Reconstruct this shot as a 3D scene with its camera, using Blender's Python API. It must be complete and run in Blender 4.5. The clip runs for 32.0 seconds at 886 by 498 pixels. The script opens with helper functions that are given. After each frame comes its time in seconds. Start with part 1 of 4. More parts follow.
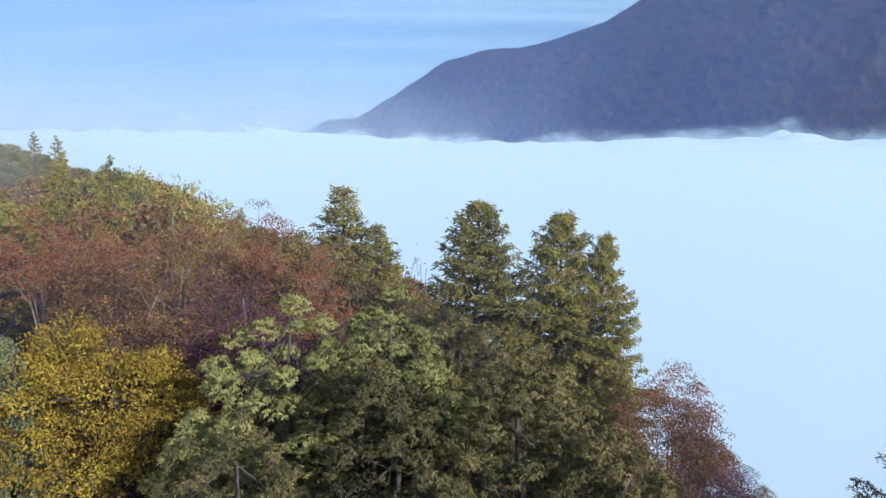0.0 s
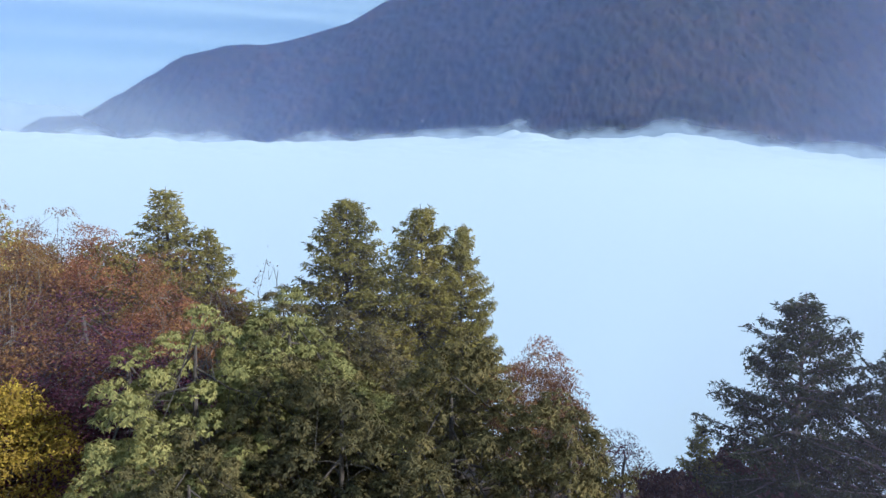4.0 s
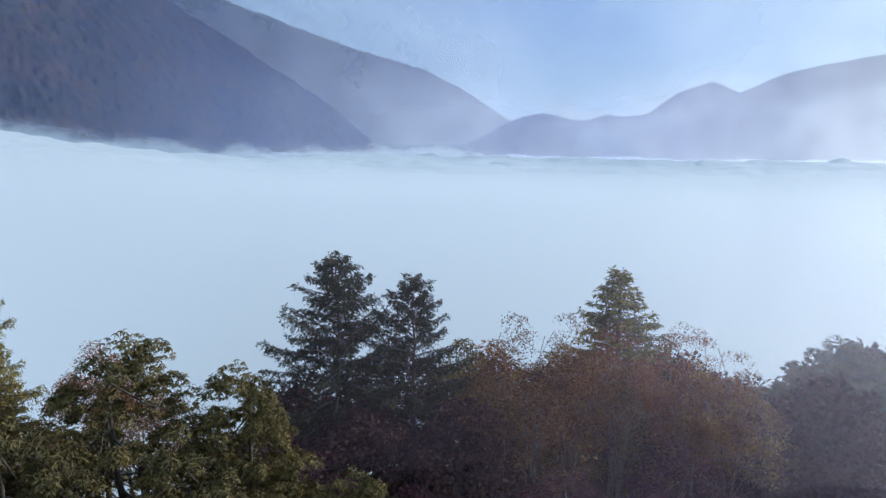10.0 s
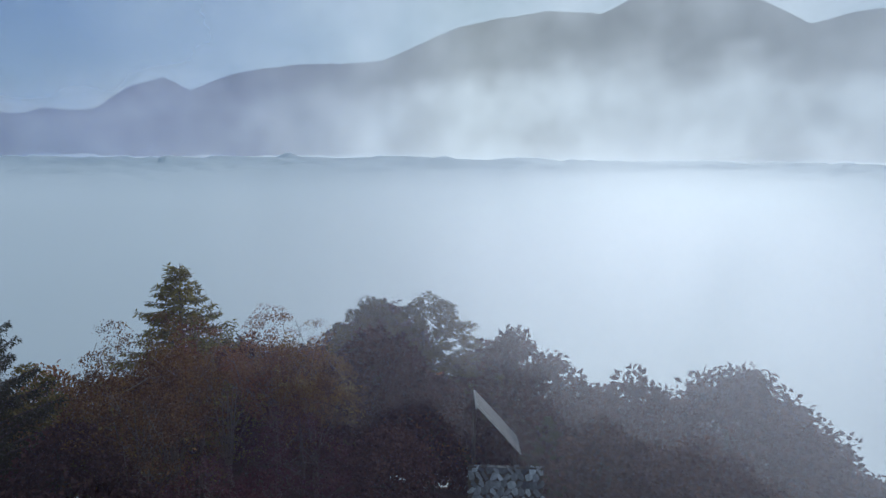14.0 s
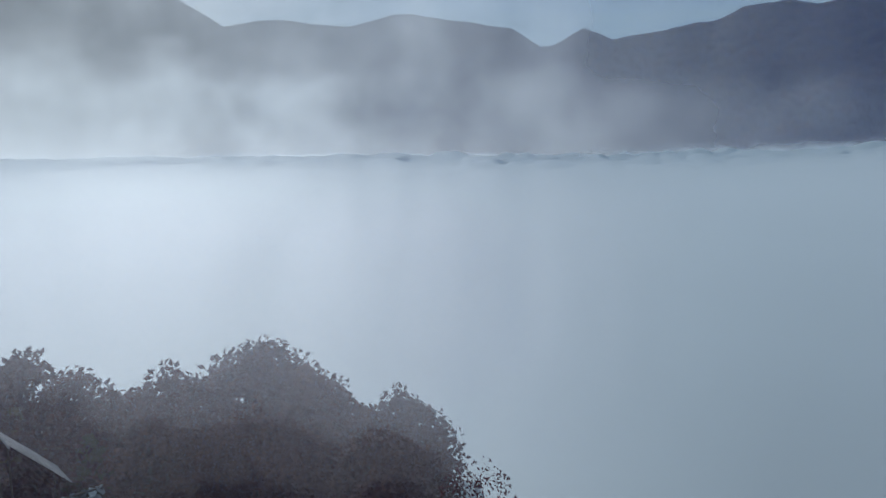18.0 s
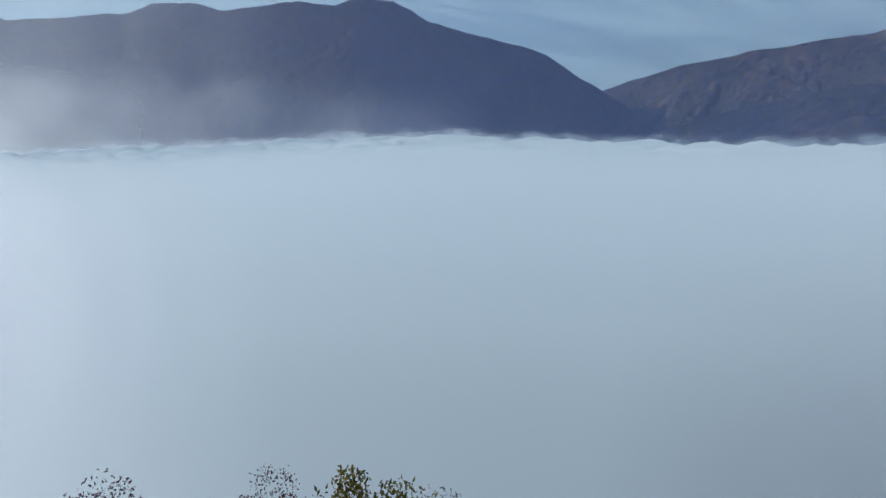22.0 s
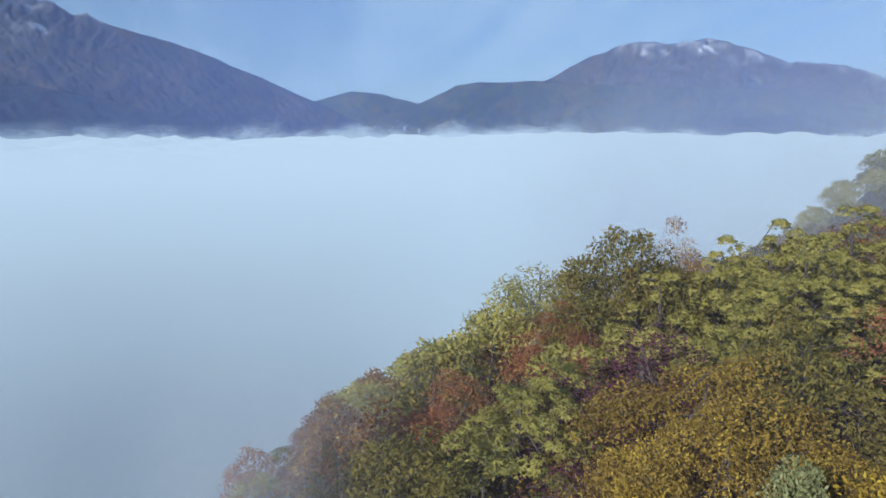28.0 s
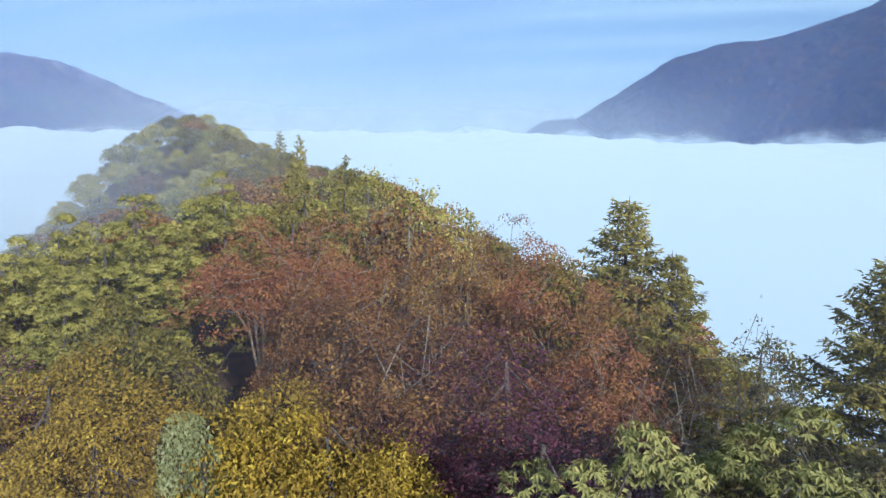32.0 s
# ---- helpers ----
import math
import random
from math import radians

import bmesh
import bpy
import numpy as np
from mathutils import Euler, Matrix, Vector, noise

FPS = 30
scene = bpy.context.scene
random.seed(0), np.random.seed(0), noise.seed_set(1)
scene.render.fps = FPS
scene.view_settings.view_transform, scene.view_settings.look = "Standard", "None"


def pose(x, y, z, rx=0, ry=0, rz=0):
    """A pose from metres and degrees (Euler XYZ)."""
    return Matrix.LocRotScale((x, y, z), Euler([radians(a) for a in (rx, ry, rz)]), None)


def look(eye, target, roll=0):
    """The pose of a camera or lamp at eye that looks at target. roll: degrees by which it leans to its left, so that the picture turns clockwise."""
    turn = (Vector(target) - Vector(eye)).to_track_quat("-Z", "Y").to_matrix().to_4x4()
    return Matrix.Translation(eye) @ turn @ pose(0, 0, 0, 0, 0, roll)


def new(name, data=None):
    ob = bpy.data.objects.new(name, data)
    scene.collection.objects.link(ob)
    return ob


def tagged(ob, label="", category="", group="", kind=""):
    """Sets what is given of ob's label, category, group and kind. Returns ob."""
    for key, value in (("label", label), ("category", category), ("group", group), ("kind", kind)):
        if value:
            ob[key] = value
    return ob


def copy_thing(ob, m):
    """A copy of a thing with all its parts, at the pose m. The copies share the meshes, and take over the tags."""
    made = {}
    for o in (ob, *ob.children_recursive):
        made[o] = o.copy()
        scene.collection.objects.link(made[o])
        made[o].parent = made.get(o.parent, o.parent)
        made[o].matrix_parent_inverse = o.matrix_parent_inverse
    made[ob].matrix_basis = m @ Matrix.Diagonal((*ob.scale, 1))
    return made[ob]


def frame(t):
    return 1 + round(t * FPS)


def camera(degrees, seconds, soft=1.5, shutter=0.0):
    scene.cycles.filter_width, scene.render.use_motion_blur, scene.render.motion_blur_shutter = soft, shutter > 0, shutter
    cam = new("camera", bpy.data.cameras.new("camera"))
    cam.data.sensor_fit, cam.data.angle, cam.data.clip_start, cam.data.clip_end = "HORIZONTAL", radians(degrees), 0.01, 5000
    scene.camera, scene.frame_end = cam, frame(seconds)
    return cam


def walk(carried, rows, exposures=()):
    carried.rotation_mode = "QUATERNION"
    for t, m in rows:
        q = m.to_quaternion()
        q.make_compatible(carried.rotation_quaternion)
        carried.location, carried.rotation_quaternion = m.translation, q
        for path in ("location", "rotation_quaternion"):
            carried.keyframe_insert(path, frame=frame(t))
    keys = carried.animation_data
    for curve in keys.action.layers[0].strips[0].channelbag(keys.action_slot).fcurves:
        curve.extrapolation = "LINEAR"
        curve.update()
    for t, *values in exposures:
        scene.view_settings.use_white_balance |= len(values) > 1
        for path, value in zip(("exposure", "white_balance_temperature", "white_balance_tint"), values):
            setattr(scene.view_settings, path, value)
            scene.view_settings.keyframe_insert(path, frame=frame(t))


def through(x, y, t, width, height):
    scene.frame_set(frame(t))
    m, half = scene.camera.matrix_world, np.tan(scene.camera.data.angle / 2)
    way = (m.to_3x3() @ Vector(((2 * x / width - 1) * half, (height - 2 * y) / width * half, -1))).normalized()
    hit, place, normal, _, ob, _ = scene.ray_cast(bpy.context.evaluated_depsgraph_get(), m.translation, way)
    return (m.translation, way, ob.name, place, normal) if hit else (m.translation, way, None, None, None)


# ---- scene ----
cam = camera(66.4, 32.0)

# seconds, x, y, z, heading clockwise from north, pitch, roll
PATH = [
    (0.0, 11.76, -11.84, 30.25, 0.00, -9.08, 0.33),
    (0.5, 11.01, -11.95, 30.22, 2.50, -9.08, 0.28),
    (1.0, 10.23, -12.07, 30.20, 4.99, -9.05, 0.25),
    (1.5, 9.40, -12.17, 30.20, 7.46, -9.04, 0.26),
    (2.0, 8.52, -12.25, 30.20, 10.05, -9.02, 0.28),
    (2.5, 7.61, -12.28, 30.20, 12.69, -8.99, 0.27),
    (3.5, 5.76, -12.04, 30.21, 17.97, -9.08, 0.12),
    (4.5, 3.81, -11.53, 30.21, 23.34, -9.00, 0.15),
    (5.0, 2.79, -11.21, 30.18, 26.11, -9.03, 0.14),
    (5.5, 1.77, -10.86, 30.15, 29.00, -9.05, 0.11),
    (6.0, 0.81, -10.51, 30.14, 33.03, -9.09, 0.10),
    (6.5, -0.14, -10.13, 30.12, 38.10, -9.09, 0.05),
    (7.0, -1.09, -9.70, 30.08, 43.23, -9.08, 0.01),
    (7.5, -2.00, -9.17, 29.99, 48.37, -9.08, 0.07),
    (8.0, -2.87, -8.54, 29.91, 53.55, -9.04, 0.22),
    (8.5, -3.69, -7.86, 29.86, 58.75, -9.07, 0.28),
    (9.0, -4.46, -7.14, 29.83, 63.91, -9.08, 0.32),
    (9.5, -5.17, -6.39, 29.83, 69.09, -9.13, 0.29),
    (10.0, -5.79, -5.60, 29.83, 74.30, -9.17, 0.26),
    (10.5, -6.36, -4.79, 29.85, 79.57, -9.19, 0.24),
    (11.0, -6.88, -3.96, 29.87, 84.88, -9.26, 0.21),
    (11.5, -7.33, -3.09, 29.90, 90.31, -9.30, 0.20),
    (12.0, -7.70, -2.22, 29.93, 95.69, -9.28, 0.23),
    (12.5, -8.00, -1.36, 29.95, 101.11, -9.24, 0.30),
    (13.0, -8.23, -0.45, 29.96, 106.71, -9.24, 0.38),
    (13.5, -8.41, 0.43, 29.95, 112.19, -9.19, 0.50),
    (14.0, -8.51, 1.29, 29.93, 117.68, -9.13, 0.63),
    (14.5, -8.54, 2.14, 29.91, 123.29, -9.08, 0.63),
    (15.5, -8.35, 3.69, 29.90, 134.43, -9.11, 0.21),
    (16.5, -7.82, 5.10, 29.92, 145.58, -9.11, 0.18),
    (17.0, -7.42, 5.76, 29.91, 151.20, -9.12, 0.27),
    (17.5, -6.93, 6.38, 29.93, 156.87, -9.16, 0.33),
    (18.0, -6.39, 6.94, 29.96, 162.55, -9.15, 0.29),
    (18.5, -5.81, 7.47, 29.98, 168.25, -9.16, 0.28),
    (19.0, -5.16, 7.97, 29.96, 173.92, -9.17, 0.26),
    (19.5, -4.44, 8.41, 29.94, 179.55, -9.18, 0.23),
    (20.0, -3.66, 8.81, 29.91, 185.33, -9.15, 0.27),
    (20.5, -2.84, 9.12, 29.90, 191.16, -9.15, 0.38),
    (21.0, -2.02, 9.36, 29.89, 196.78, -9.11, 0.44),
    (21.5, -1.20, 9.51, 29.89, 202.46, -9.14, 0.46),
    (22.0, -0.41, 9.57, 29.89, 208.10, -9.13, 0.42),
    (22.5, 0.36, 9.54, 29.89, 213.83, -9.13, 0.34),
    (23.0, 1.13, 9.45, 29.86, 219.69, -9.15, 0.29),
    (23.5, 1.86, 9.29, 29.84, 225.50, -9.15, 0.19),
    (24.0, 2.56, 9.07, 29.82, 231.36, -9.14, 0.11),
    (24.5, 3.21, 8.79, 29.82, 237.25, -9.14, 0.13),
    (25.0, 3.82, 8.42, 29.85, 243.41, -9.08, 0.21),
    (25.5, 4.36, 8.00, 29.89, 249.81, -9.11, 0.23),
    (26.5, 5.25, 7.03, 29.99, 262.97, -9.14, 0.11),
    (27.5, 5.80, 6.01, 30.07, 276.39, -9.16, 0.16),
    (28.0, 5.93, 5.52, 30.10, 283.11, -9.18, 0.21),
    (28.5, 5.98, 5.09, 30.11, 290.12, -9.19, 0.25),
    (29.0, 5.91, 4.71, 30.09, 297.42, -9.19, 0.30),
    (29.5, 5.80, 4.32, 30.07, 304.91, -9.19, 0.31),
    (30.0, 5.69, 3.91, 30.07, 312.44, -9.22, 0.30),
    (30.5, 5.61, 3.47, 30.07, 319.93, -9.24, 0.27),
    (31.0, 5.50, 2.99, 30.07, 327.54, -9.21, 0.24),
    (31.5, 5.33, 2.48, 30.08, 335.12, -9.21, 0.38),
    (32.0, 5.11, 1.97, 30.08, 342.06, -9.16, 0.56),
]
walk(cam, [(t, pose(x, y, z, 90 + p, 0, -h) @ pose(0, 0, 0, 0, 0, r)) for t, x, y, z, h, p, r in PATH],
     [(0, 0.18, 5300, 7), (6, 0.15, 5250, 7), (9, -0.04, 5400, 8), (10, -0.14, 5550, 8), (11, -0.32, 5600, 8), (12, -0.58, 5550, 7), (13, -0.78, 5500, 6), (15, -0.95, 5400, 5), (19, -1.1, 5650, 6), (20.5, -0.92, 5750, 6),
      (22, -0.5, 5700, 6), (24, -0.15, 5800, 7), (26, -0.15, 5600, 6), (28, -0.1, 5450, 6), (30, 0.25, 5300, 5), (32, 0.22, 5300, 5)])

SUN_AZ, SUN_EL = 138.0, 24.0
HAZE = 0.84

# ---- sky and sun ----
world = bpy.data.worlds.new("sky")
scene.world = world
world.use_nodes = True
wn, wl = world.node_tree.nodes, world.node_tree.links
sky = wn.new("ShaderNodeTexSky")
sky.sky_type, sky.sun_disc = "NISHITA", False
sky.sun_elevation, sky.sun_rotation = radians(SUN_EL), radians(SUN_AZ)
sky.altitude, sky.air_density, sky.dust_density, sky.ozone_density = 900, 1.2, 1.2, 3.0
# thin cirrus, streaked along one wind direction, over the whole sky
tc = wn.new("ShaderNodeTexCoord")
sep = wn.new("ShaderNodeSeparateXYZ")
wl.new(tc.outputs["Generated"], sep.inputs[0])
lift = wn.new("ShaderNodeMath")
lift.operation, lift.inputs[1].default_value = "ADD", 0.12
wl.new(sep.outputs[2], lift.inputs[0])
flat = wn.new("ShaderNodeVectorMath")
flat.operation = "DIVIDE"
wl.new(tc.outputs["Generated"], flat.inputs[0])
wl.new(lift.outputs[0], flat.inputs[1])
mp = wn.new("ShaderNodeMapping")
mp.inputs["Rotation"].default_value = (0, 0, radians(25))
mp.inputs["Scale"].default_value = (0.35, 1.6, 0.0)
wl.new(flat.outputs[0], mp.inputs[0])
cir = wn.new("ShaderNodeTexNoise")
cir.inputs["Scale"].default_value, cir.inputs["Detail"].default_value, cir.inputs["Roughness"].default_value = 1.3, 9.0, 0.58
cir.inputs["Distortion"].default_value = 0.5
wl.new(mp.outputs[0], cir.inputs[0])
rng_ = wn.new("ShaderNodeMapRange")
rng_.inputs[1].default_value, rng_.inputs[2].default_value, rng_.inputs[3].default_value, rng_.inputs[4].default_value = 0.40, 0.64, 0.34, 0.96
wl.new(cir.outputs[0], rng_.inputs[0])
veil = wn.new("ShaderNodeMix")
veil.data_type = "RGBA"
wl.new(rng_.outputs[0], veil.inputs[0])
wl.new(sky.outputs[0], veil.inputs[6])
veil.inputs[7].default_value = (5.5, 7.2, 7.9, 1)
wl.new(veil.outputs[2], wn["Background"].inputs[0])
wn["Background"].inputs[1].default_value = 0.095

sun = new("sun", bpy.data.lights.new("sun", "SUN"))
sun.data.energy, sun.data.angle, sun.data.color = 4.2, radians(0.6), (1.0, 0.93, 0.82)
sd = Vector((math.sin(radians(SUN_AZ)) * math.cos(radians(SUN_EL)), math.cos(radians(SUN_AZ)) * math.cos(radians(SUN_EL)), math.sin(radians(SUN_EL))))
sun.matrix_world = look(sd * 100, (0, 0, 0))


# ---- materials ----
def material(name):
    m = bpy.data.materials.new(name)
    m.use_nodes = True
    nt = m.node_tree
    nt.nodes.clear()
    out = nt.nodes.new("ShaderNodeOutputMaterial")
    return m, nt, out


def node(nt, kind, **values):
    n = nt.nodes.new(kind)
    for k, v in values.items():
        n.inputs[k.replace("_", " ")].default_value = v
    return n


def ramp(nt, source, stops):
    r = nt.nodes.new("ShaderNodeValToRGB")
    el = r.color_ramp.elements
    while len(el) < len(stops):
        el.new(0.5)
    for e, (p, c) in zip(el, stops):
        e.position, e.color = p, (*c, 1)
    nt.links.new(source, r.inputs[0])
    return r.outputs[0]


def noise_at(nt, scale, detail=4.0, rough=0.55, coord="Object", stretch=None):
    tc = nt.nodes.new("ShaderNodeTexCoord")
    src = tc.outputs[coord]
    if stretch:
        mp = node(nt, "ShaderNodeMapping", Scale=stretch)
        nt.links.new(src, mp.inputs[0])
        src = mp.outputs[0]
    n = node(nt, "ShaderNodeTexNoise", Scale=scale, Detail=detail, Roughness=rough)
    nt.links.new(src, n.inputs[0])
    return n.outputs[0]


def mix(nt, fac, a, b, kind="MIX"):
    m = nt.nodes.new("ShaderNodeMix")
    m.data_type, m.blend_type = "RGBA", kind
    for k, v in ((0, fac), (6, a), (7, b)):
        if isinstance(v, (int, float)):
            m.inputs[k].default_value = v
        elif isinstance(v, tuple):
            m.inputs[k].default_value = (*v, 1)
        else:
            nt.links.new(v, m.inputs[k])
    return m.outputs[2]


def leaf_material(name, stops, through=0.07, rough=0.7):
    """Leaves: each its own tone, with patches of tone over the crown, letting some light through."""
    m, nt, out = material(name)
    geo = nt.nodes.new("ShaderNodeNewGeometry")
    info = nt.nodes.new("ShaderNodeObjectInfo")
    big = noise_at(nt, 0.55, 3.0)
    a = nt.nodes.new("ShaderNodeMath")
    a.operation = "MULTIPLY_ADD"
    nt.links.new(geo.outputs["Random Per Island"], a.inputs[0])
    a.inputs[1].default_value = 0.42
    b = nt.nodes.new("ShaderNodeMath")
    b.operation = "MULTIPLY_ADD"
    nt.links.new(big, b.inputs[0])
    b.inputs[1].default_value, b.inputs[2].default_value = 1.5, -0.62
    c = nt.nodes.new("ShaderNodeMath")
    c.operation = "MULTIPLY_ADD"
    nt.links.new(info.outputs["Random"], c.inputs[0])
    c.inputs[1].default_value = 0.3
    nt.links.new(b.outputs[0], c.inputs[2])
    nt.links.new(c.outputs[0], a.inputs[2])
    col = ramp(nt, a.outputs[0], stops)
    p = node(nt, "ShaderNodeBsdfPrincipled", Roughness=rough)
    p.inputs["Specular IOR Level"].default_value = 0.2
    nt.links.new(col, p.inputs["Base Color"])
    tr = nt.nodes.new("ShaderNodeBsdfTranslucent")
    nt.links.new(col, tr.inputs[0])
    mx = nt.nodes.new("ShaderNodeMixShader")
    mx.inputs[0].default_value = through
    nt.links.new(p.outputs[0], mx.inputs[1])
    nt.links.new(tr.outputs[0], mx.inputs[2])
    nt.links.new(mx.outputs[0], out.inputs[0])
    return m


def plain_material(name, a, b, scale, rough=0.8, bump=0.3, metal=0.0, coord="Object", stretch=None, fine=None):
    m, nt, out = material(name)
    n = noise_at(nt, scale, 6.0, 0.6, coord, stretch)
    col = ramp(nt, n, [(0.32, a), (0.68, b)])
    p = node(nt, "ShaderNodeBsdfPrincipled", Roughness=rough, Metallic=metal)
    nt.links.new(col, p.inputs["Base Color"])
    if bump:
        bp = node(nt, "ShaderNodeBump", Strength=bump, Distance=0.05)
        nt.links.new(noise_at(nt, fine or scale * 3, 6.0, 0.65, coord, stretch), bp.inputs["Height"])
        nt.links.new(bp.outputs[0], p.inputs["Normal"])
    nt.links.new(p.outputs[0], out.inputs[0])
    return m


def mist_material(name, colour, density, scale, low, high, ahead=0.0, wispy=0.0, stretch=None, onward=0.75):
    """Thin mist: lets most light through, the rest scattered; density breaks up in wisps."""
    m, nt, out = material(name)
    n = noise_at(nt, scale, 6.0 if wispy else 3.0, 0.55 if wispy else 0.5, stretch=stretch)
    at = nt.nodes.new("ShaderNodeAttribute")
    at.attribute_name = "mist_amount"
    r = nt.nodes.new("ShaderNodeMapRange")
    if wispy:
        # the noise breaks up the edge where the amount thins out
        r.interpolation_type = "SMOOTHSTEP"
        mul = nt.nodes.new("ShaderNodeMath")
        mul.operation = "MULTIPLY_ADD"
        nt.links.new(n, mul.inputs[0])
        mul.inputs[1].default_value = wispy
        nt.links.new(at.outputs["Fac"], mul.inputs[2])
        nt.links.new(mul.outputs[0], r.inputs[0])
        mul = r
    else:
        nt.links.new(n, r.inputs[0])
        mul = nt.nodes.new("ShaderNodeMath")
        mul.operation = "MULTIPLY"
        nt.links.new(r.outputs[0], mul.inputs[0])
        nt.links.new(at.outputs["Fac"], mul.inputs[1])
    r.inputs[1].default_value, r.inputs[2].default_value = low, high
    r.inputs[3].default_value, r.inputs[4].default_value = 0.0, density
    df = nt.nodes.new("ShaderNodeBsdfDiffuse")
    tl = nt.nodes.new("ShaderNodeBsdfTranslucent")
    for s in (df, tl):
        s.inputs[0].default_value = (*colour, 1)
    half = nt.nodes.new("ShaderNodeMixShader")
    half.inputs[0].default_value = onward
    nt.links.new(df.outputs[0], half.inputs[1])
    nt.links.new(tl.outputs[0], half.inputs[2])
    if ahead:
        # droplets send most of the light on, close to its own way
        rf = nt.nodes.new("ShaderNodeBsdfRefraction")
        rf.inputs["Color"].default_value = (*colour, 1)
        rf.inputs["Roughness"].default_value, rf.inputs["IOR"].default_value = 1.0, 1.8
        both = nt.nodes.new("ShaderNodeMixShader")
        both.inputs[0].default_value = ahead
        nt.links.new(half.outputs[0], both.inputs[1])
        nt.links.new(rf.outputs[0], both.inputs[2])
        half = both
    tp = nt.nodes.new("ShaderNodeBsdfTransparent")
    mx = nt.nodes.new("ShaderNodeMixShader")
    nt.links.new(mul.outputs[0], mx.inputs[0])
    nt.links.new(tp.outputs[0], mx.inputs[1])
    nt.links.new(half.outputs[0], mx.inputs[2])
    nt.links.new(mx.outputs[0], out.inputs[0])
    return m


MAT = {}
MAT["bark"] = plain_material("bark", (0.06, 0.045, 0.035), (0.16, 0.125, 0.10), 3.0, 0.9, 0.6, stretch=(6, 6, 1))
MAT["pale_bark"] = plain_material("pale_bark", (0.15, 0.115, 0.08), (0.33, 0.26, 0.185), 3.0, 0.85, 0.4, stretch=(2, 2, 3))
MAT["soil"] = plain_material("forest_floor", (0.035, 0.025, 0.018), (0.11, 0.06, 0.035), 0.6, 0.95, 0.8, fine=6.0)
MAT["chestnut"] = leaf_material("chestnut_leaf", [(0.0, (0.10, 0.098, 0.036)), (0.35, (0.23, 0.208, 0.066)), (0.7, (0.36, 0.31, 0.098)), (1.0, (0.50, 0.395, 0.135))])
# the chestnut leaf again, backlight shade put into a darker colour
MAT["backlit_chestnut"] = leaf_material("backlit_chestnut_leaf", [(0.0, (0.042, 0.036, 0.018)), (0.35, (0.092, 0.075, 0.03)), (0.7, (0.17, 0.13, 0.046)), (1.0, (0.28, 0.20, 0.065))])
MAT["green_chestnut"] = leaf_material("pale_chestnut_leaf", [(0.0, (0.10, 0.10, 0.028)), (0.35, (0.27, 0.235, 0.05)), (0.7, (0.43, 0.355, 0.08)), (1.0, (0.58, 0.47, 0.13))])
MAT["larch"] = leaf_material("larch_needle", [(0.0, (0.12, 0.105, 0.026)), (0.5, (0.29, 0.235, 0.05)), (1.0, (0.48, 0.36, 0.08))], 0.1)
# larch needles for the sunward trees, silhouette shade painted into the colour
MAT["backlit_larch"] = leaf_material("backlit_needle", [(0.0, (0.03, 0.036, 0.018)), (0.5, (0.065, 0.07, 0.028)), (1.0, (0.15, 0.125, 0.045))], 0.07)
MAT["yellow"] = leaf_material("yellow_leaf", [(0.0, (0.10, 0.055, 0.014)), (0.28, (0.19, 0.125, 0.022)), (0.55, (0.29, 0.178, 0.027)), (0.8, (0.42, 0.275, 0.032)), (1.0, (0.60, 0.44, 0.055))])
MAT["copper"] = leaf_material("copper_leaf", [(0.0, (0.05, 0.024, 0.018)), (0.45, (0.20, 0.09, 0.032)), (0.72, (0.35, 0.185, 0.05)), (0.88, (0.42, 0.25, 0.07)), (1.0, (0.66, 0.49, 0.15))])
MAT["red"] = leaf_material("red_leaf", [(0.0, (0.11, 0.036, 0.024)), (0.5, (0.32, 0.12, 0.05)), (1.0, (0.50, 0.26, 0.09))])
MAT["crimson"] = leaf_material("crimson_leaf", [(0.0, (0.045, 0.016, 0.024)), (0.5, (0.115, 0.032, 0.05)), (1.0, (0.20, 0.075, 0.072))])
MAT["silver"] = leaf_material("silver_leaf", [(0.0, (0.14, 0.14, 0.062)), (0.5, (0.24, 0.235, 0.10)), (1.0, (0.36, 0.345, 0.165))])
MAT["olive"] = leaf_material("olive_leaf", [(0.0, (0.07, 0.065, 0.016)), (0.5, (0.18, 0.145, 0.03)), (1.0, (0.36, 0.24, 0.05))])


# ---- mesh helpers ----
def mesh_of(name, verts, faces, mat, smooth=False):
    me = bpy.data.meshes.new(name)
    me.from_pydata([tuple(v) for v in verts], [], faces) if not isinstance(verts, np.ndarray) else fill(me, verts, faces)
    me.materials.append(mat)
    if smooth:
        me.polygons.foreach_set("use_smooth", np.ones(len(me.polygons), bool))
    me.update()
    return me


def fill(me, verts, faces):
    """verts: n x 3, faces: n x k, all of one size."""
    faces = np.asarray(faces, np.int32)
    k = faces.shape[1]
    me.vertices.add(len(verts))
    me.vertices.foreach_set("co", np.asarray(verts, np.float32).ravel())
    me.loops.add(faces.size)
    me.loops.foreach_set("vertex_index", faces.ravel())
    me.polygons.add(len(faces))
    me.polygons.foreach_set("loop_start", np.arange(0, faces.size, k, dtype=np.int32))
    me.update(calc_edges=True)


def child(name, me, parent, label=""):
    ob = new(name, me)
    ob.parent = parent
    return tagged(ob, label)


def density(ob, values):
    a = ob.data.attributes.new("mist_amount", "FLOAT", "POINT")
    a.data.foreach_set("value", np.asarray(values, np.float32))


def grid_faces(nu, nv, closed=False):
    i, j = np.meshgrid(np.arange(nu if closed else nu - 1), np.arange(nv - 1), indexing="ij")
    a, b = i * nv + j, ((i + 1) % nu) * nv + j
    return np.stack([a, b, b + 1, a + 1], -1).reshape(-1, 4)


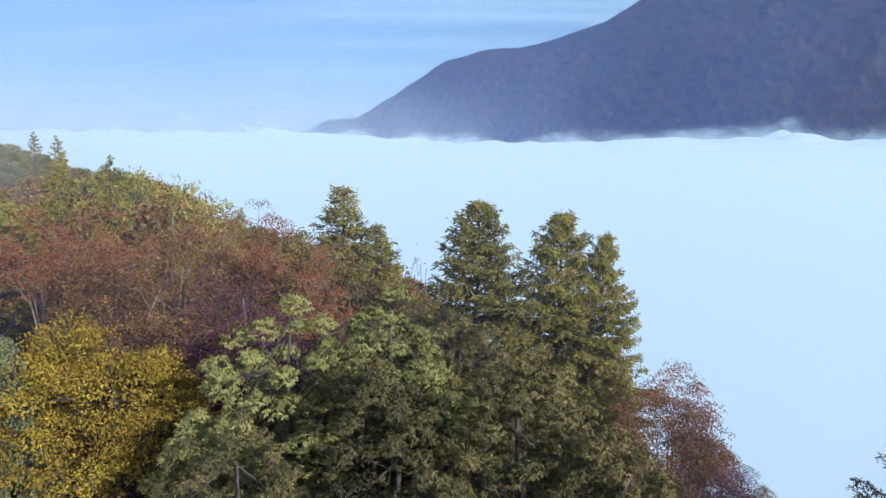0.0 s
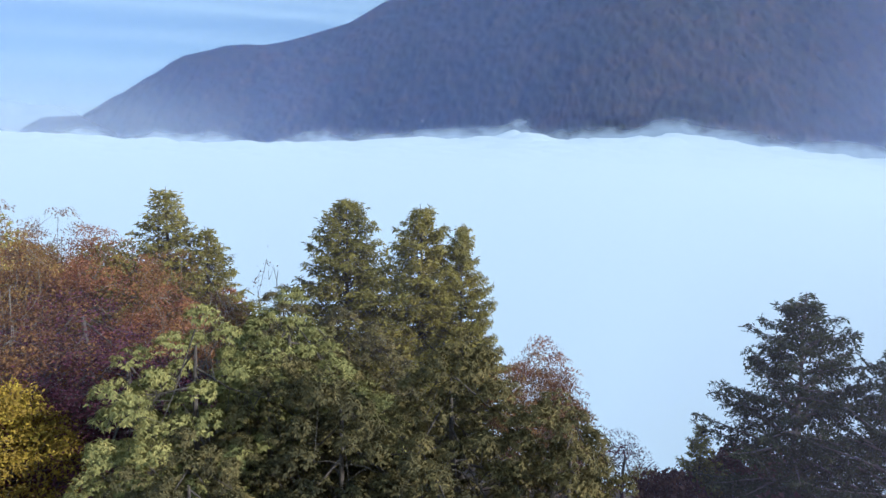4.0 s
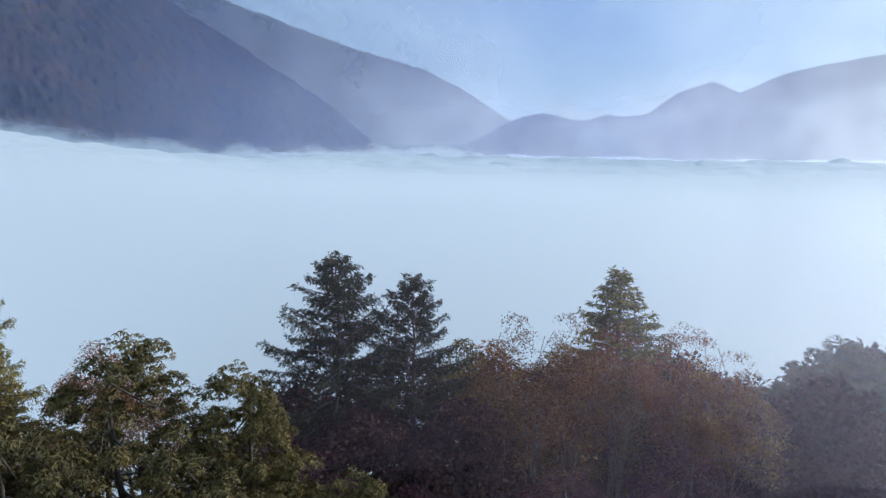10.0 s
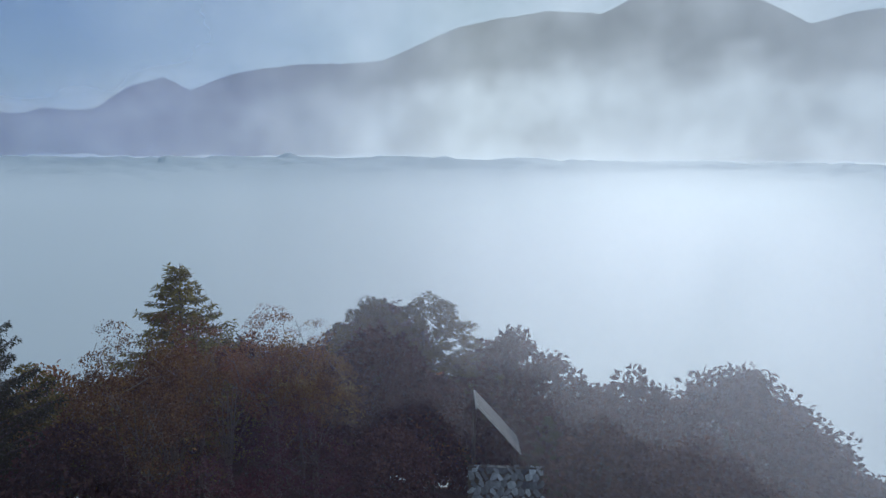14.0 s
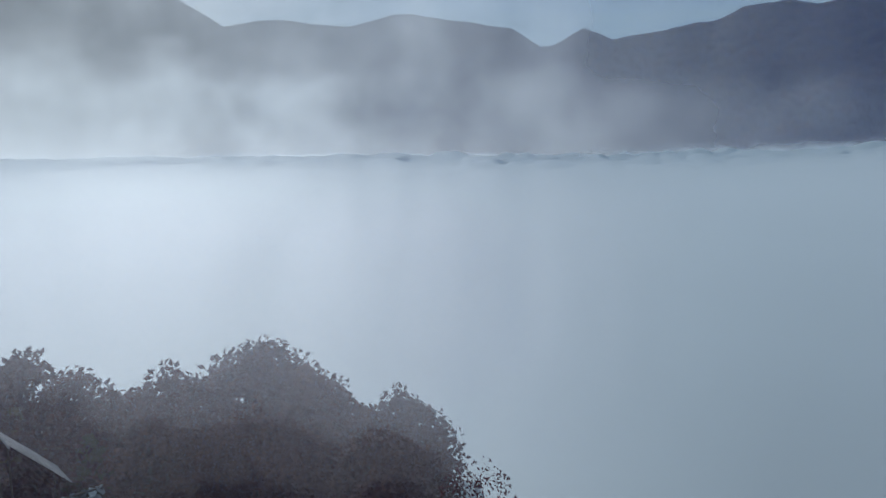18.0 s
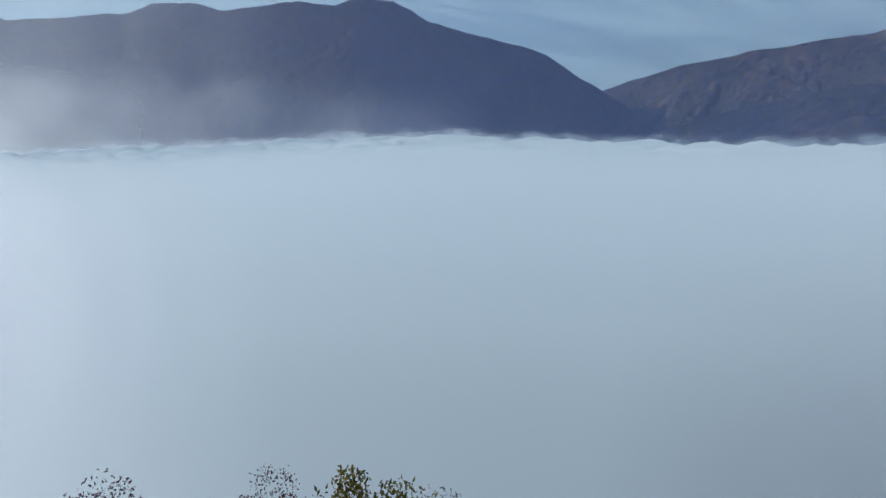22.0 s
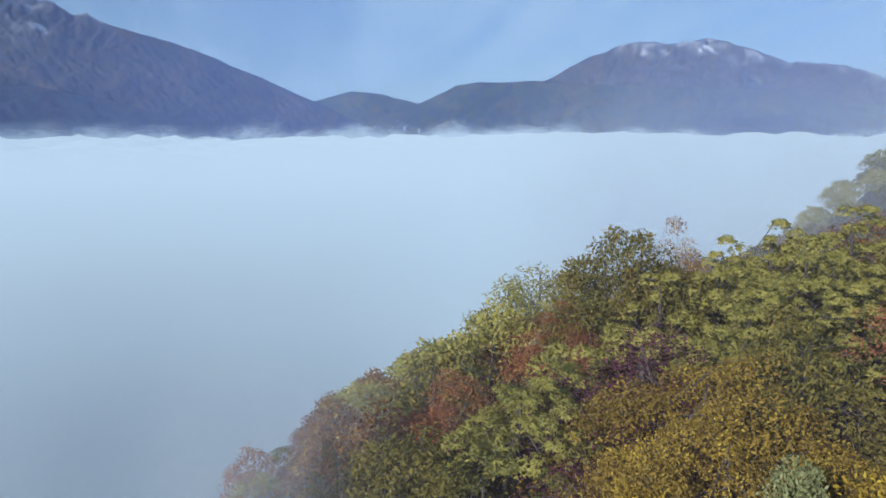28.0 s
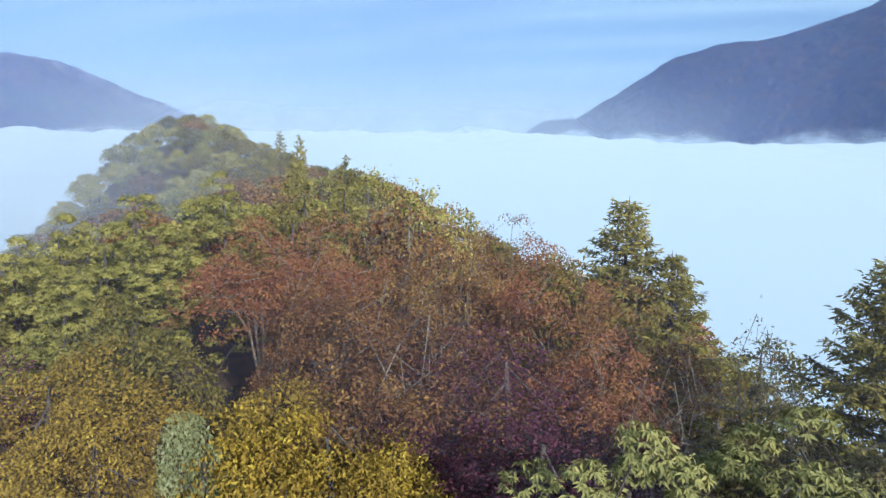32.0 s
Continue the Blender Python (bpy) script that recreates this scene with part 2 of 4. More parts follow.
def fbm(x, y, scale, octaves=5, seed=0.0, rough=0.5):
    """Smooth value noise on a lattice, summed over octaves; about -1 to 1."""
    total, amp = np.zeros(np.broadcast(x, y).shape), 1.0
    for o in range(octaves):
        u, v = x / scale + seed * 17.13 + o * 5.7, y / scale - seed * 9.71 + o * 3.1
        iu, iv = np.floor(u), np.floor(v)
        fu, fv = u - iu, v - iv
        fu, fv = fu * fu * (3 - 2 * fu), fv * fv * (3 - 2 * fv)

        def h(a, b):
            s = np.sin(a * 127.1 + b * 311.7) * 43758.5453
            return (s - np.floor(s)) * 2 - 1
        total += amp * ((h(iu, iv) * (1 - fu) + h(iu + 1, iv) * fu) * (1 - fv) + (h(iu, iv + 1) * (1 - fu) + h(iu + 1, iv + 1) * fu) * fv)
        amp, scale = amp * rough, scale / 2.03
    return total


# ---- ground: a wooded spur that falls off on both sides ----
def ground_z(x, y):
    x, y = np.asarray(x, float), np.asarray(y, float)
    along, side = -0.53 * x + 0.848 * y, 0.848 * x + 0.53 * y
    crest = np.interp(along, [-400, -100, -60, -35, 0, 30, 57, 100, 150, 210, 290, 400, 900], [-170, -58, -41, -26.5, -23.5, -23, -19.6, -19.8, -18.2, -18, -24, -50, -170])
    mid = np.interp(along, [-40, 38, 62, 300], [18, 17, 8, 10])
    off = np.abs(side - mid) - 16
    drop = 0.42 * np.log1p(np.exp(np.clip(off / 5, -20, 60))) * 5
    drop = drop * (1 + 0.7 * np.clip((side - mid - 40) / 30, 0, 1))
    knoll = 26.5 * np.exp(-((x + 145) ** 2 + (y - 179) ** 2) / (2 * 22.0 ** 2))
    return 30 + crest - np.minimum(drop, 200) + knoll + fbm(x, y, 22.0, 4, 2.0) * 0.6


def build_ground():
    rings = np.concatenate([np.linspace(0, 60, 40), np.geomspace(62, 4800, 70)])
    az = np.linspace(0, 2 * np.pi, 181)[:-1]
    R, A = np.meshgrid(rings, az, indexing="xy")
    x, y = R * np.sin(A), R * np.cos(A)
    z = np.maximum(ground_z(x, y), -150)
    me = mesh_of("ground", np.stack([x, y, z], -1).reshape(-1, 3), grid_faces(len(az), len(rings), True), MAT["soil"], True)
    tagged(new("ground", me), "leaf-littered forest floor of a steep wooded spur", "ground", kind="structure")


build_ground()

# ---- fog sea ----
FOG_EDGE = [(0, 0.0), (7, -0.4), (12, 0.2), (19, 0.2), (24, 0.3), (27, 1.3), (29.5, 0.2), (36, 0.3), (40, 1.1), (44, 0.1), (47, -0.4), (60, -1.8), (70, -1.0), (84, -1.5), (103, -1.4), (147, -1.4), (161, -1.1), (174, -1.3), (193, -0.2), (207, 0.4), (220, 0.1), (237, -0.3), (250, 0.2), (266, 0.1), (284, 0.5), (302, 0.5), (312, 0.6), (342, 0.9), (353, 0.7)]


def fog_edge(az):
    """Elevation of the fog's far edge by heading."""
    return sum(w * np.interp(az + d, [a for a, _ in FOG_EDGE], [e for _, e in FOG_EDGE], period=360) for d, w in ((-1.0, 0.25), (0, 0.5), (1.0, 0.25)))


def fog_z(x, y):
    r, az = np.hypot(x, y), np.degrees(np.arctan2(x, y)) % 360
    edge = sum(fog_edge(az + d) for d in range(-12, 13, 3)) / 9
    hump = 1350 * np.tan(np.radians(fog_edge(az) - edge)) * np.clip(1 - np.abs(r - 1350) / 230, 0, 1) * 0.65
    far = 20 + 1350 * np.tan(np.radians(edge))
    k = np.clip((r - 150) / 1150, 0, 1)
    k = k * k * (3 - 2 * k)
    puffs = np.abs(fbm(x, y, 110.0, 2, 4.0, 0.5)) * 9 + np.abs(fbm(x, y, 46.0, 1, 5.0)) * 7 + np.abs(fbm(x, y, 21.0, 2, 8.0)) * 3
    swell = fbm(x, y + x * 0.4, 260.0, 3, 9.0) * 2.2 * np.clip((r - 110) / 300, 0, 1)
    return (1 - k) * -21 + k * far + hump + fbm(x, y, 420.0, 2, 6.0) * (0.6 + 3 * k) + swell + (puffs - 4) * np.interp(az, [0, 130, 160, 260, 290], [1, 1, 1.25, 1.25, 1]) * np.clip((r - 420) / 800, 0, 1) ** 1.6 - 0.035 * np.clip(r - 1420, 0, 900)


def fog_material():
    """Dense fog: white all round, brighter where the light grazes over it towards the eye."""
    m, nt, out = material("fog")
    geo = nt.nodes.new("ShaderNodeNewGeometry")
    part_up = nt.nodes.new("ShaderNodeVectorMath")
    part_up.operation = "MULTIPLY_ADD"
    nt.links.new(geo.outputs["Normal"], part_up.inputs[0])
    part_up.inputs[1].default_value, part_up.inputs[2].default_value = (0.25, 0.25, 0.25), (0, 0, 0.75)
    even = nt.nodes.new("ShaderNodeVectorMath")
    even.operation = "NORMALIZE"
    nt.links.new(part_up.outputs[0], even.inputs[0])
    df = nt.nodes.new("ShaderNodeBsdfDiffuse")
    df.inputs[0].default_value = (0.66, 0.68, 0.70, 1)
    gl = nt.nodes.new("ShaderNodeBsdfGlossy")
    gl.inputs["Color"].default_value, gl.inputs["Roughness"].default_value = (0.86, 0.90, 0.92, 1), 0.79
    for s in (df, gl):
        nt.links.new(even.outputs[0], s.inputs["Normal"])
    mx = nt.nodes.new("ShaderNodeMixShader")
    mx.inputs[0].default_value = 0.65
    nt.links.new(df.outputs[0], mx.inputs[1])
    nt.links.new(gl.outputs[0], mx.inputs[2])
    # thinner close to the slopes, where the dark valley shows through
    at = nt.nodes.new("ShaderNodeAttribute")
    at.attribute_name = "mist_amount"
    veil = nt.nodes.new("ShaderNodeMixShader")
    nt.links.new(at.outputs["Fac"], veil.inputs[0])
    nt.links.new(nt.nodes.new("ShaderNodeBsdfTransparent").outputs[0], veil.inputs[1])
    nt.links.new(mx.outputs[0], veil.inputs[2])
    nt.links.new(veil.outputs[0], out.inputs[0])
    return m


MAT["fog"] = fog_material()


def build_fog():
    rings = np.concatenate([np.linspace(20, 200, 30), np.geomspace(206, 900, 70), np.linspace(908, 1460, 70), np.geomspace(1490, 4700, 24)])
    az = np.linspace(0, 2 * np.pi, 1201)[:-1]
    R, A = np.meshgrid(rings, az, indexing="xy")
    x, y = R * np.sin(A), R * np.cos(A)
    me = mesh_of("fog_sea", np.stack([x, y, fog_z(x, y)], -1).reshape(-1, 3), grid_faces(len(az), len(rings), True), MAT["fog"], True)
    head = np.degrees(A) % 360
    thin = np.interp(head, [0, 40, 60, 100, 130, 170, 195, 225, 255, 275, 295, 360], [0, 0.0, 0.25, 0.3, 0.1, 0.1, 0.3, 0.3, 0.55, 0.4, 0.1, 0])
    fog = new("fog_sea", me)
    density(fog, (1 - thin * np.interp(R, [60, 110, 180, 330, 600], [1, 0.85, 0.5, 0.2, 0])).ravel())
    tagged(fog, "white sea of fog filling the valley below the spur", "fog", kind="stuff")


build_fog()


# ---- mountains ----
def bump01(v, a, b, c, d):
    """0 below a, 1 between b and c, 0 above d."""
    up, down = np.clip((v - a) / (b - a), 0, 1), np.clip((d - v) / (d - c), 0, 1)
    return up * up * (3 - 2 * up) * down * down * (3 - 2 * down)


def mountain_material(name, a, b, c, bump=0.45):
    m, nt, out = material(name)
    col = ramp(nt, noise_at(nt, 0.0045, 7.0, 0.62), [(0.36, a), (0.5, b), (0.64, c)])
    # stands of rust-coloured and of dark wood
    col = mix(nt, ramp(nt, noise_at(nt, 0.0075, 5.0, 0.65), [(0.5, (0, 0, 0)), (0.66, (0.6, 0.6, 0.6))]), col, (c[0] * 1.35, c[1] * 0.95, c[2] * 0.8))
    col = mix(nt, ramp(nt, noise_at(nt, 0.011, 5.0, 0.6, stretch=(1, 1, 1.7)), [(0.54, (0, 0, 0)), (0.68, (0.8, 0.8, 0.8))]), col, (a[0] * 0.55, a[1] * 0.62, a[2] * 0.55))
    cell = nt.nodes.new("ShaderNodeTexVoronoi")
    tc = nt.nodes.new("ShaderNodeTexCoord")
    nt.links.new(tc.outputs["Object"], cell.inputs[0])
    cell.inputs["Scale"].default_value = 0.1
    fine = ramp(nt, cell.outputs["Color"], [(0.2, (0.45, 0.46, 0.48)), (0.8, (1.65, 1.6, 1.45))])
    col = mix(nt, 1.0, col, fine, "MULTIPLY")
    col = mix(nt, 1.0, col, ramp(nt, noise_at(nt, 0.03, 5.0, 0.65), [(0.38, (0.55, 0.55, 0.56)), (0.62, (1.5, 1.46, 1.38))]), "MULTIPLY")
    at = nt.nodes.new("ShaderNodeAttribute")
    at.attribute_name = "cliff"
    stone = ramp(nt, noise_at(nt, 0.02, 6.0, 0.65, stretch=(1, 1, 0.35)), [(0.4, (0.07, 0.066, 0.062)), (0.5, (0.22, 0.21, 0.2)), (0.62, (0.62, 0.6, 0.57))])
    col = mix(nt, at.outputs["Fac"], col, stone)
    p = node(nt, "ShaderNodeBsdfPrincipled", Roughness=0.95)
    p.inputs["Specular IOR Level"].default_value = 0.1
    nt.links.new(col, p.inputs["Base Color"])
    bp = node(nt, "ShaderNodeBump", Strength=bump, Distance=5.0)
    bp.invert = True
    nt.links.new(cell.outputs["Distance"], bp.inputs["Height"])
    nt.links.new(bp.outputs[0], p.inputs["Normal"])
    nt.links.new(p.outputs[0], out.inputs[0])
    return m


MAT["wooded"] = mountain_material("wooded_slope", (0.034, 0.042, 0.036), (0.048, 0.048, 0.041), (0.064, 0.055, 0.047))
MAT["spruce_slope"] = mountain_material("spruce_slope", (0.028, 0.036, 0.034), (0.038, 0.042, 0.038), (0.052, 0.05, 0.045))
MAT["green"] = mountain_material("green_slope", (0.04, 0.06, 0.03), (0.06, 0.075, 0.035), (0.10, 0.10, 0.05))
MAT["rock"] = mountain_material("rocky_slope", (0.045, 0.048, 0.042), (0.062, 0.06, 0.054), (0.09, 0.084, 0.074))


SLOPES = []


def mountain(name, crest, dist, mat, label, steep=0.62, gully=26.0, seed=1.0, step=0.2, crag=None, craggy=1.0, rows=60):
    """A range along a crest of (heading, elevation) at a distance, with gullied flanks to the valley and a back slope."""
    heads, elevs = [c[0] for c in crest], [c[1] for c in crest]
    az = np.arange(heads[0], heads[-1] + step, step)
    el = np.interp(az, heads, elevs)
    a = np.radians(az)
    top = 30 + dist * np.tan(np.radians(el))
    fine = fbm(az * dist / 57.3, az * 0 + seed * 50, 160.0, 6, seed) * 7
    crags = bump01(az, *crag) if crag else az * 0
    fine = fine + crags * (fbm(az * dist / 57.3, az * 0 + 9, 55.0, 4, seed + 1, 0.6) * 6) * craggy
    down = np.concatenate([[-1.4, -0.5], np.linspace(0, 1, rows)])
    A, S = np.meshgrid(a, down, indexing="ij")
    base = -160.0
    H = top[:, None]
    wide = np.exp(-0.5 * (np.arange(-40, 41) * step / 3.2) ** 2)
    soft = np.convolve(np.pad(top, 40, mode="edge"), wide / wide.sum(), "valid")[:, None]
    soft = H + (soft - H) * np.clip(np.minimum(az - az[0], az[-1] - az) / 7 - 0.3, 0, 1)[:, None]
    H = soft + (H - soft) * np.exp(-np.abs(S) * 9)
    run = (soft - base) / steep
    d = dist - S * run
    arc = A * dist
    z = H + (base - H) * np.abs(S) ** 0.92 + fine[:, None] * np.clip(1 - np.abs(S) * 7, 0, 1)
    k = np.clip(np.abs(S) * 4, 0, 1) * np.clip((1 - np.abs(S)) * 3, 0.2, 1)
    spur = 0.7 - np.abs(fbm(arc + S * run * 0.5, S * run * 0.55, 420.0, 4, seed + 3)) * 1.6
    z = z + k * (spur * gully + fbm(arc, S * run, 110.0, 5, seed + 7) * gully * 0.35)
    z = z + crags[:, None] * np.clip(1 - np.abs(S) * 3, 0, 1) * np.clip(np.abs(S) * 16, 0.3, 1) * (fbm(arc, S * run, 80.0, 4, seed + 5) * 12 - np.abs(fbm(arc + S * run * 0.35, S * run * 0.3, 62.0, 4, seed + 8)) * 40 + 12) * craggy
    z = z + fbm(arc, S * run, 34.0, 3, seed + 11, 0.6) * 7 * np.clip(np.abs(S) * 12, 0.25, 1)
    pts = np.stack([np.sin(A) * d, np.cos(A) * d, z], -1).reshape(-1, 3)
    me = mesh_of(name, pts, grid_faces(len(az), len(down)), mat, True)
    bare = crags[:, None] * np.clip(0.5 - np.abs(S) * 5.5 + fbm(arc, S * run, 150.0, 5, seed + 2) * 0.9, 0, 1)
    cliff = me.attributes.new("cliff", "FLOAT", "POINT")
    cliff.data.foreach_set("value", np.clip(bare, 0, 1).astype(np.float32).ravel())
    SLOPES.append(tagged(new(name, me), label, "mountain"))
    return SLOPES[-1]


mountain("mountain", [(349, 0.8), (350.4, 1.6), (353, 1.9), (356, 3.7), (0.3 + 360, 6.4), (363, 7.2), (368, 7.8), (372.7, 9.2), (376, 11), (384, 14), (394, 16), (403, 15), (410, 12), (416, 8.4), (422, 4.8), (426, 2.0), (430, -2)], 4200, MAT["wooded"], "wooded autumn mountain rising out of the fog", seed=1, gully=15.0, step=0.13, rows=120)
mountain("mountain", [(380, 2), (390, 6), (400, 9), (408, 11), (415.6, 11), (422.7, 8.7), (428.2, 6.9), (433, 5.6), (436.5, 3.7), (440.6, 1.0), (443, -1.5)], 4750, MAT["green"], "hazy wooded shoulder behind the mountain", seed=2, steep=2.0)
mountain("mountain", [(76, -0.5), (80, 1.5), (82.6, 2.1), (86, 1.6), (87.5, 2.0), (89.2, 1.8), (91, 2.1), (93, 3.7), (95.6, 4.5), (97.6, 3.6), (101, 2.4), (106, 1.0), (112, -1.5)], 3300, MAT["wooded"], "small pointed wooded hills in haze", seed=3)
mountain("mountain", [(86, -1.5), (92, 1), (97.5, 3.6), (100.5, 5), (105.3, 5.8), (112.5, 6.3), (118.8, 9.1), (126, 10.3), (130.2, 9.9), (132.4, 11), (136, 11.8), (141, 10.8), (145.1, 8.6), (149.2, 9.3), (154.8, 8.9), (158, 9.8), (160, 10), (168, 8.9), (170.1, 7.6), (176, 4), (184, -1)], 4700, MAT["wooded"], "long dark mountain chain in the sun's haze", seed=4)
mountain("mountain", [(158, -2), (163, 1.5), (167, 5.2), (170.2, 7.5), (171.7, 7.6), (173.9, 8.9), (176.2, 7.9), (183.5, 9), (185.6, 9.9), (189, 10.1), (190.5, 9.8), (196.4, 10.6), (199.2, 10.5), (201.4, 11.2), (204, 11.0), (207, 9.4), (213, 7.8), (216.4, 7), (219.4, 5), (221, 4), (225, 1.4), (229, -1)], 3950, MAT["spruce_slope"], "dark wooded mountain in shade", seed=5, gully=9.0, rows=80)
mountain("mountain", [(208, -1), (215, 2), (221, 4), (227, 5.9), (232.5, 6.8), (236.4, 7.3), (239.5, 7.5), (241.5, 8.0), (243.3, 8.7), (244.5, 9.5), (246, 10.25), (246.6, 10.1), (247.3, 9.75), (248.3, 9.9), (249.3, 9.4), (250.3, 9.5), (251.2, 9.75), (253, 9.7), (254.3, 9.45), (255, 8.9), (256.3, 8.8), (257.4, 8.3), (263.2, 6.9), (268.4, 4.8), (272.6, 3), (276.2, 1.4), (279, -0.5)], 4200, MAT["rock"], "rocky peaked mountain with pale cliffs", seed=6, crag=(239, 243.5, 255, 260), step=0.1, rows=110)
mountain("foothill", [(223, -0.5), (224.9, 0.4), (228.9, 1.8), (234, 3.2), (239.4, 4.1), (243.1, 4.4), (250.6, 3.9), (257.6, 2.8), (265.6, 0.7), (269, -0.6)], 2900, MAT["spruce_slope"], "dark wooded foothill above the fog", seed=7)
mountain("mountain", [(264, -0.5), (268, 1), (272.6, 3), (275.6, 3.8), (278.2, 3.7), (281, 2.9), (286, 0.5)], 4700, MAT["green"], "pale distant mountain in the valley gap", seed=8, gully=12)
mountain("foothill", [(274, 0.2), (276.4, 1.3), (281, 2.9), (284.3, 4.4), (287, 4.7), (291.6, 4.7), (301.7, 4.2), (309.7, 3.5), (318, 1.8), (324, 0)], 3300, MAT["green"], "green wooded hill with a village at its foot", seed=9)
mountain("mountain", [(280, -0.5), (286, 2.5), (291.6, 4.7), (294.7, 6.5), (298.2, 7.6), (301.5, 7.4), (304.2, 7.7), (306.8, 6.8), (309.5, 5.7), (313.2, 5.3), (316.6, 4), (320, 2.5), (325, 0)], 4400, MAT["rock"], "pale limestone mountain in haze", seed=10, crag=(292, 297, 316, 322), craggy=0.7, step=0.12, rows=80)


# ---- thin mist and haze ----
def mist_sheet(name, label, x, y, z, dens, mat, least=0.004):
    nu, nv = x.shape
    faces = grid_faces(nu, nv)
    faces = faces[np.clip(dens, 0, 1).ravel()[faces].max(1) > least]
    me = mesh_of(name, np.stack([x, y, z], -1).reshape(-1, 3), faces, mat, True)
    ob = tagged(new(name, me), label, "mist", kind="stuff")
    density(ob, np.clip(dens, 0, 1).ravel())
    return ob


def upright_mist(name, label, radius, az0, az1, z0, z1, fade, mat, wave=0.0, cx=0.0, cy=0.0, least=0.004):
    """A curtain of mist standing round the spur at a distance; fade(az, k) gives its density, k from 0 at its foot to 1."""
    az, k = np.meshgrid(np.linspace(az0, az1, int(abs(az1 - az0) * 1.5) + 8), np.linspace(0, 1, 40) ** 1.6, indexing="ij")
    r = radius * (1 + wave * fbm(az * 3, k * 60, 40.0, 3, radius))
    a = np.radians(az)
    if z0 is None:
        # stands on the fog's far edge
        z0 = 30 + radius * np.tan(np.radians(fog_edge(az) - 1.3))
    return mist_sheet(name, label, cx + r * np.sin(a), cy + r * np.cos(a), z0 + (z1 - z0) * k, fade(az, k), mat, least)


# blue of distant air, painted as the colour of see-through sheets
MAT["haze"] = mist_material("blue_haze_tint", (0.42, 0.51, 0.95), 1.0, 0.0012, -0.6, 1.2)
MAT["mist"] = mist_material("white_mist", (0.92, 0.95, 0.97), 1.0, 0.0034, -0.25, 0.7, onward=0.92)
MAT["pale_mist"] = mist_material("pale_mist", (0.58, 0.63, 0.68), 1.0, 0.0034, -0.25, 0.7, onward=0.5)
MAT["wisp"] = mist_material("fog_wisp", (0.84, 0.87, 0.90), 0.92, 0.012, 0.75, 1.3, 0.1, 1.0, (1, 1, 1.8))
# violet cast of veiling glare put into a sheet's colour
MAT["violet_veil"] = mist_material("violet_veil_tint", (0.80, 0.66, 0.90), 1.0, 0.02, -0.3, 0.9)
MAT["near_mist"] = mist_material("drifting_mist", (0.87, 0.86, 0.91), 1.0, 0.03, -0.1, 0.95, 0.2)


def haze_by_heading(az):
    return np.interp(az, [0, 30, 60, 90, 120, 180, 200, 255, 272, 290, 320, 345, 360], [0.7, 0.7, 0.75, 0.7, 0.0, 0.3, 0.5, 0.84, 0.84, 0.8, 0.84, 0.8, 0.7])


# two blue-tinted sheets before the far slopes, painting in the haze
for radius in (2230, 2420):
    upright_mist("haze", "blue-tinted sheet imitating haze before the mountains", radius, 0, 360, None, 0.69 * radius, lambda az, k: 0.5 * HAZE * haze_by_heading(az) * bump01(k, 0.0, 0.03, 0.5, 1.0), MAT["haze"])
# added shell round the flight, lifting and tinting the wood's dark tones
upright_mist("haze", "added violet sheet that lifts the wood's shadows", 25, 0, 360, -5, 70, lambda az, k: np.interp(az, [0, 60, 96, 116, 132, 160, 180, 200, 225, 265, 290, 335, 360], [0.06, 0.06, 0.06, 0.06, 0.05, 0.05, 0.05, 0.05, 0.05, 0.06, 0.06, 0.06, 0.06]) + 0 * k, MAT["violet_veil"])
# sunlit mist over the valley on the sun's side
PLUME = [(45, 2.0, 0.0), (52, 4.0, 0.08), (60, 5.0, 0.18), (70, 4.0, 0.34), (84, 3.5, 0.7), (95, 4.5, 0.62), (106, 5.0, 0.7), (116, 7.0, 0.9), (126, 8.5, 1.0), (141, 8.5, 1.0), (148, 7.5, 0.95), (152, 6.5, 0.85), (158, 8.5, 0.75), (164, 8.0, 0.62), (169, 7.5, 0.6), (176, 7.5, 0.5), (184, 7.0, 0.36), (192, 5.5, 0.24), (202, 4.0, 0.14), (210, 2.0, 0.06), (213, 1.0, 0.0)]


def plume(az, k):
    """Density of the sunlit mist: a soft-topped plume whose height changes with the heading."""
    high, most = np.interp(az, [p[0] for p in PLUME], [p[1] for p in PLUME]), np.interp(az, [p[0] for p in PLUME], [p[2] for p in PLUME])
    foot = 30 + 2300 * np.tan(np.radians(fog_edge(az) - 1.3))
    elev = np.degrees(np.arctan((foot + (860 - foot) * k - 30) / 2300)) + fbm(az, k * 40, 9.0, 4, 3.0) * 1.3
    soft = np.clip((high + 2.5 - elev) / (3.0 + high * 0.45), 0, 1)
    veil = np.interp(az, [88, 100, 112, 150, 166, 176, 188, 200], [0, 0.4, 0.62, 0.62, 0.5, 0.3, 0.12, 0]) * bump01(k, -0.2, 0.0, 0.55, 1.0)
    return np.maximum(most * soft * soft * (3 - 2 * soft), veil)


upright_mist("mist_bank", "sunlit white mist hanging over the valley", 2300, 44, 214, None, 860, plume, MAT["mist"], 0.02, least=-1.0)
for radius, most in ((36, 0.26), (45, 0.31), (57, 0.32), (76, 0.32)):
    upright_mist("mist_bank", "sunlit white mist drifting through the wood", radius, 92, 206, -30, 24 + 0.12 * radius, lambda az, k, most=most: most * np.interp(az, [94, 108, 122, 138, 168, 180, 192], [0, 0.35, 0.7, 1, 1, 0.6, 0]) * bump01(k, 0.3, 0.8, 0.88, 1.0), MAT["near_mist"], 0.05)
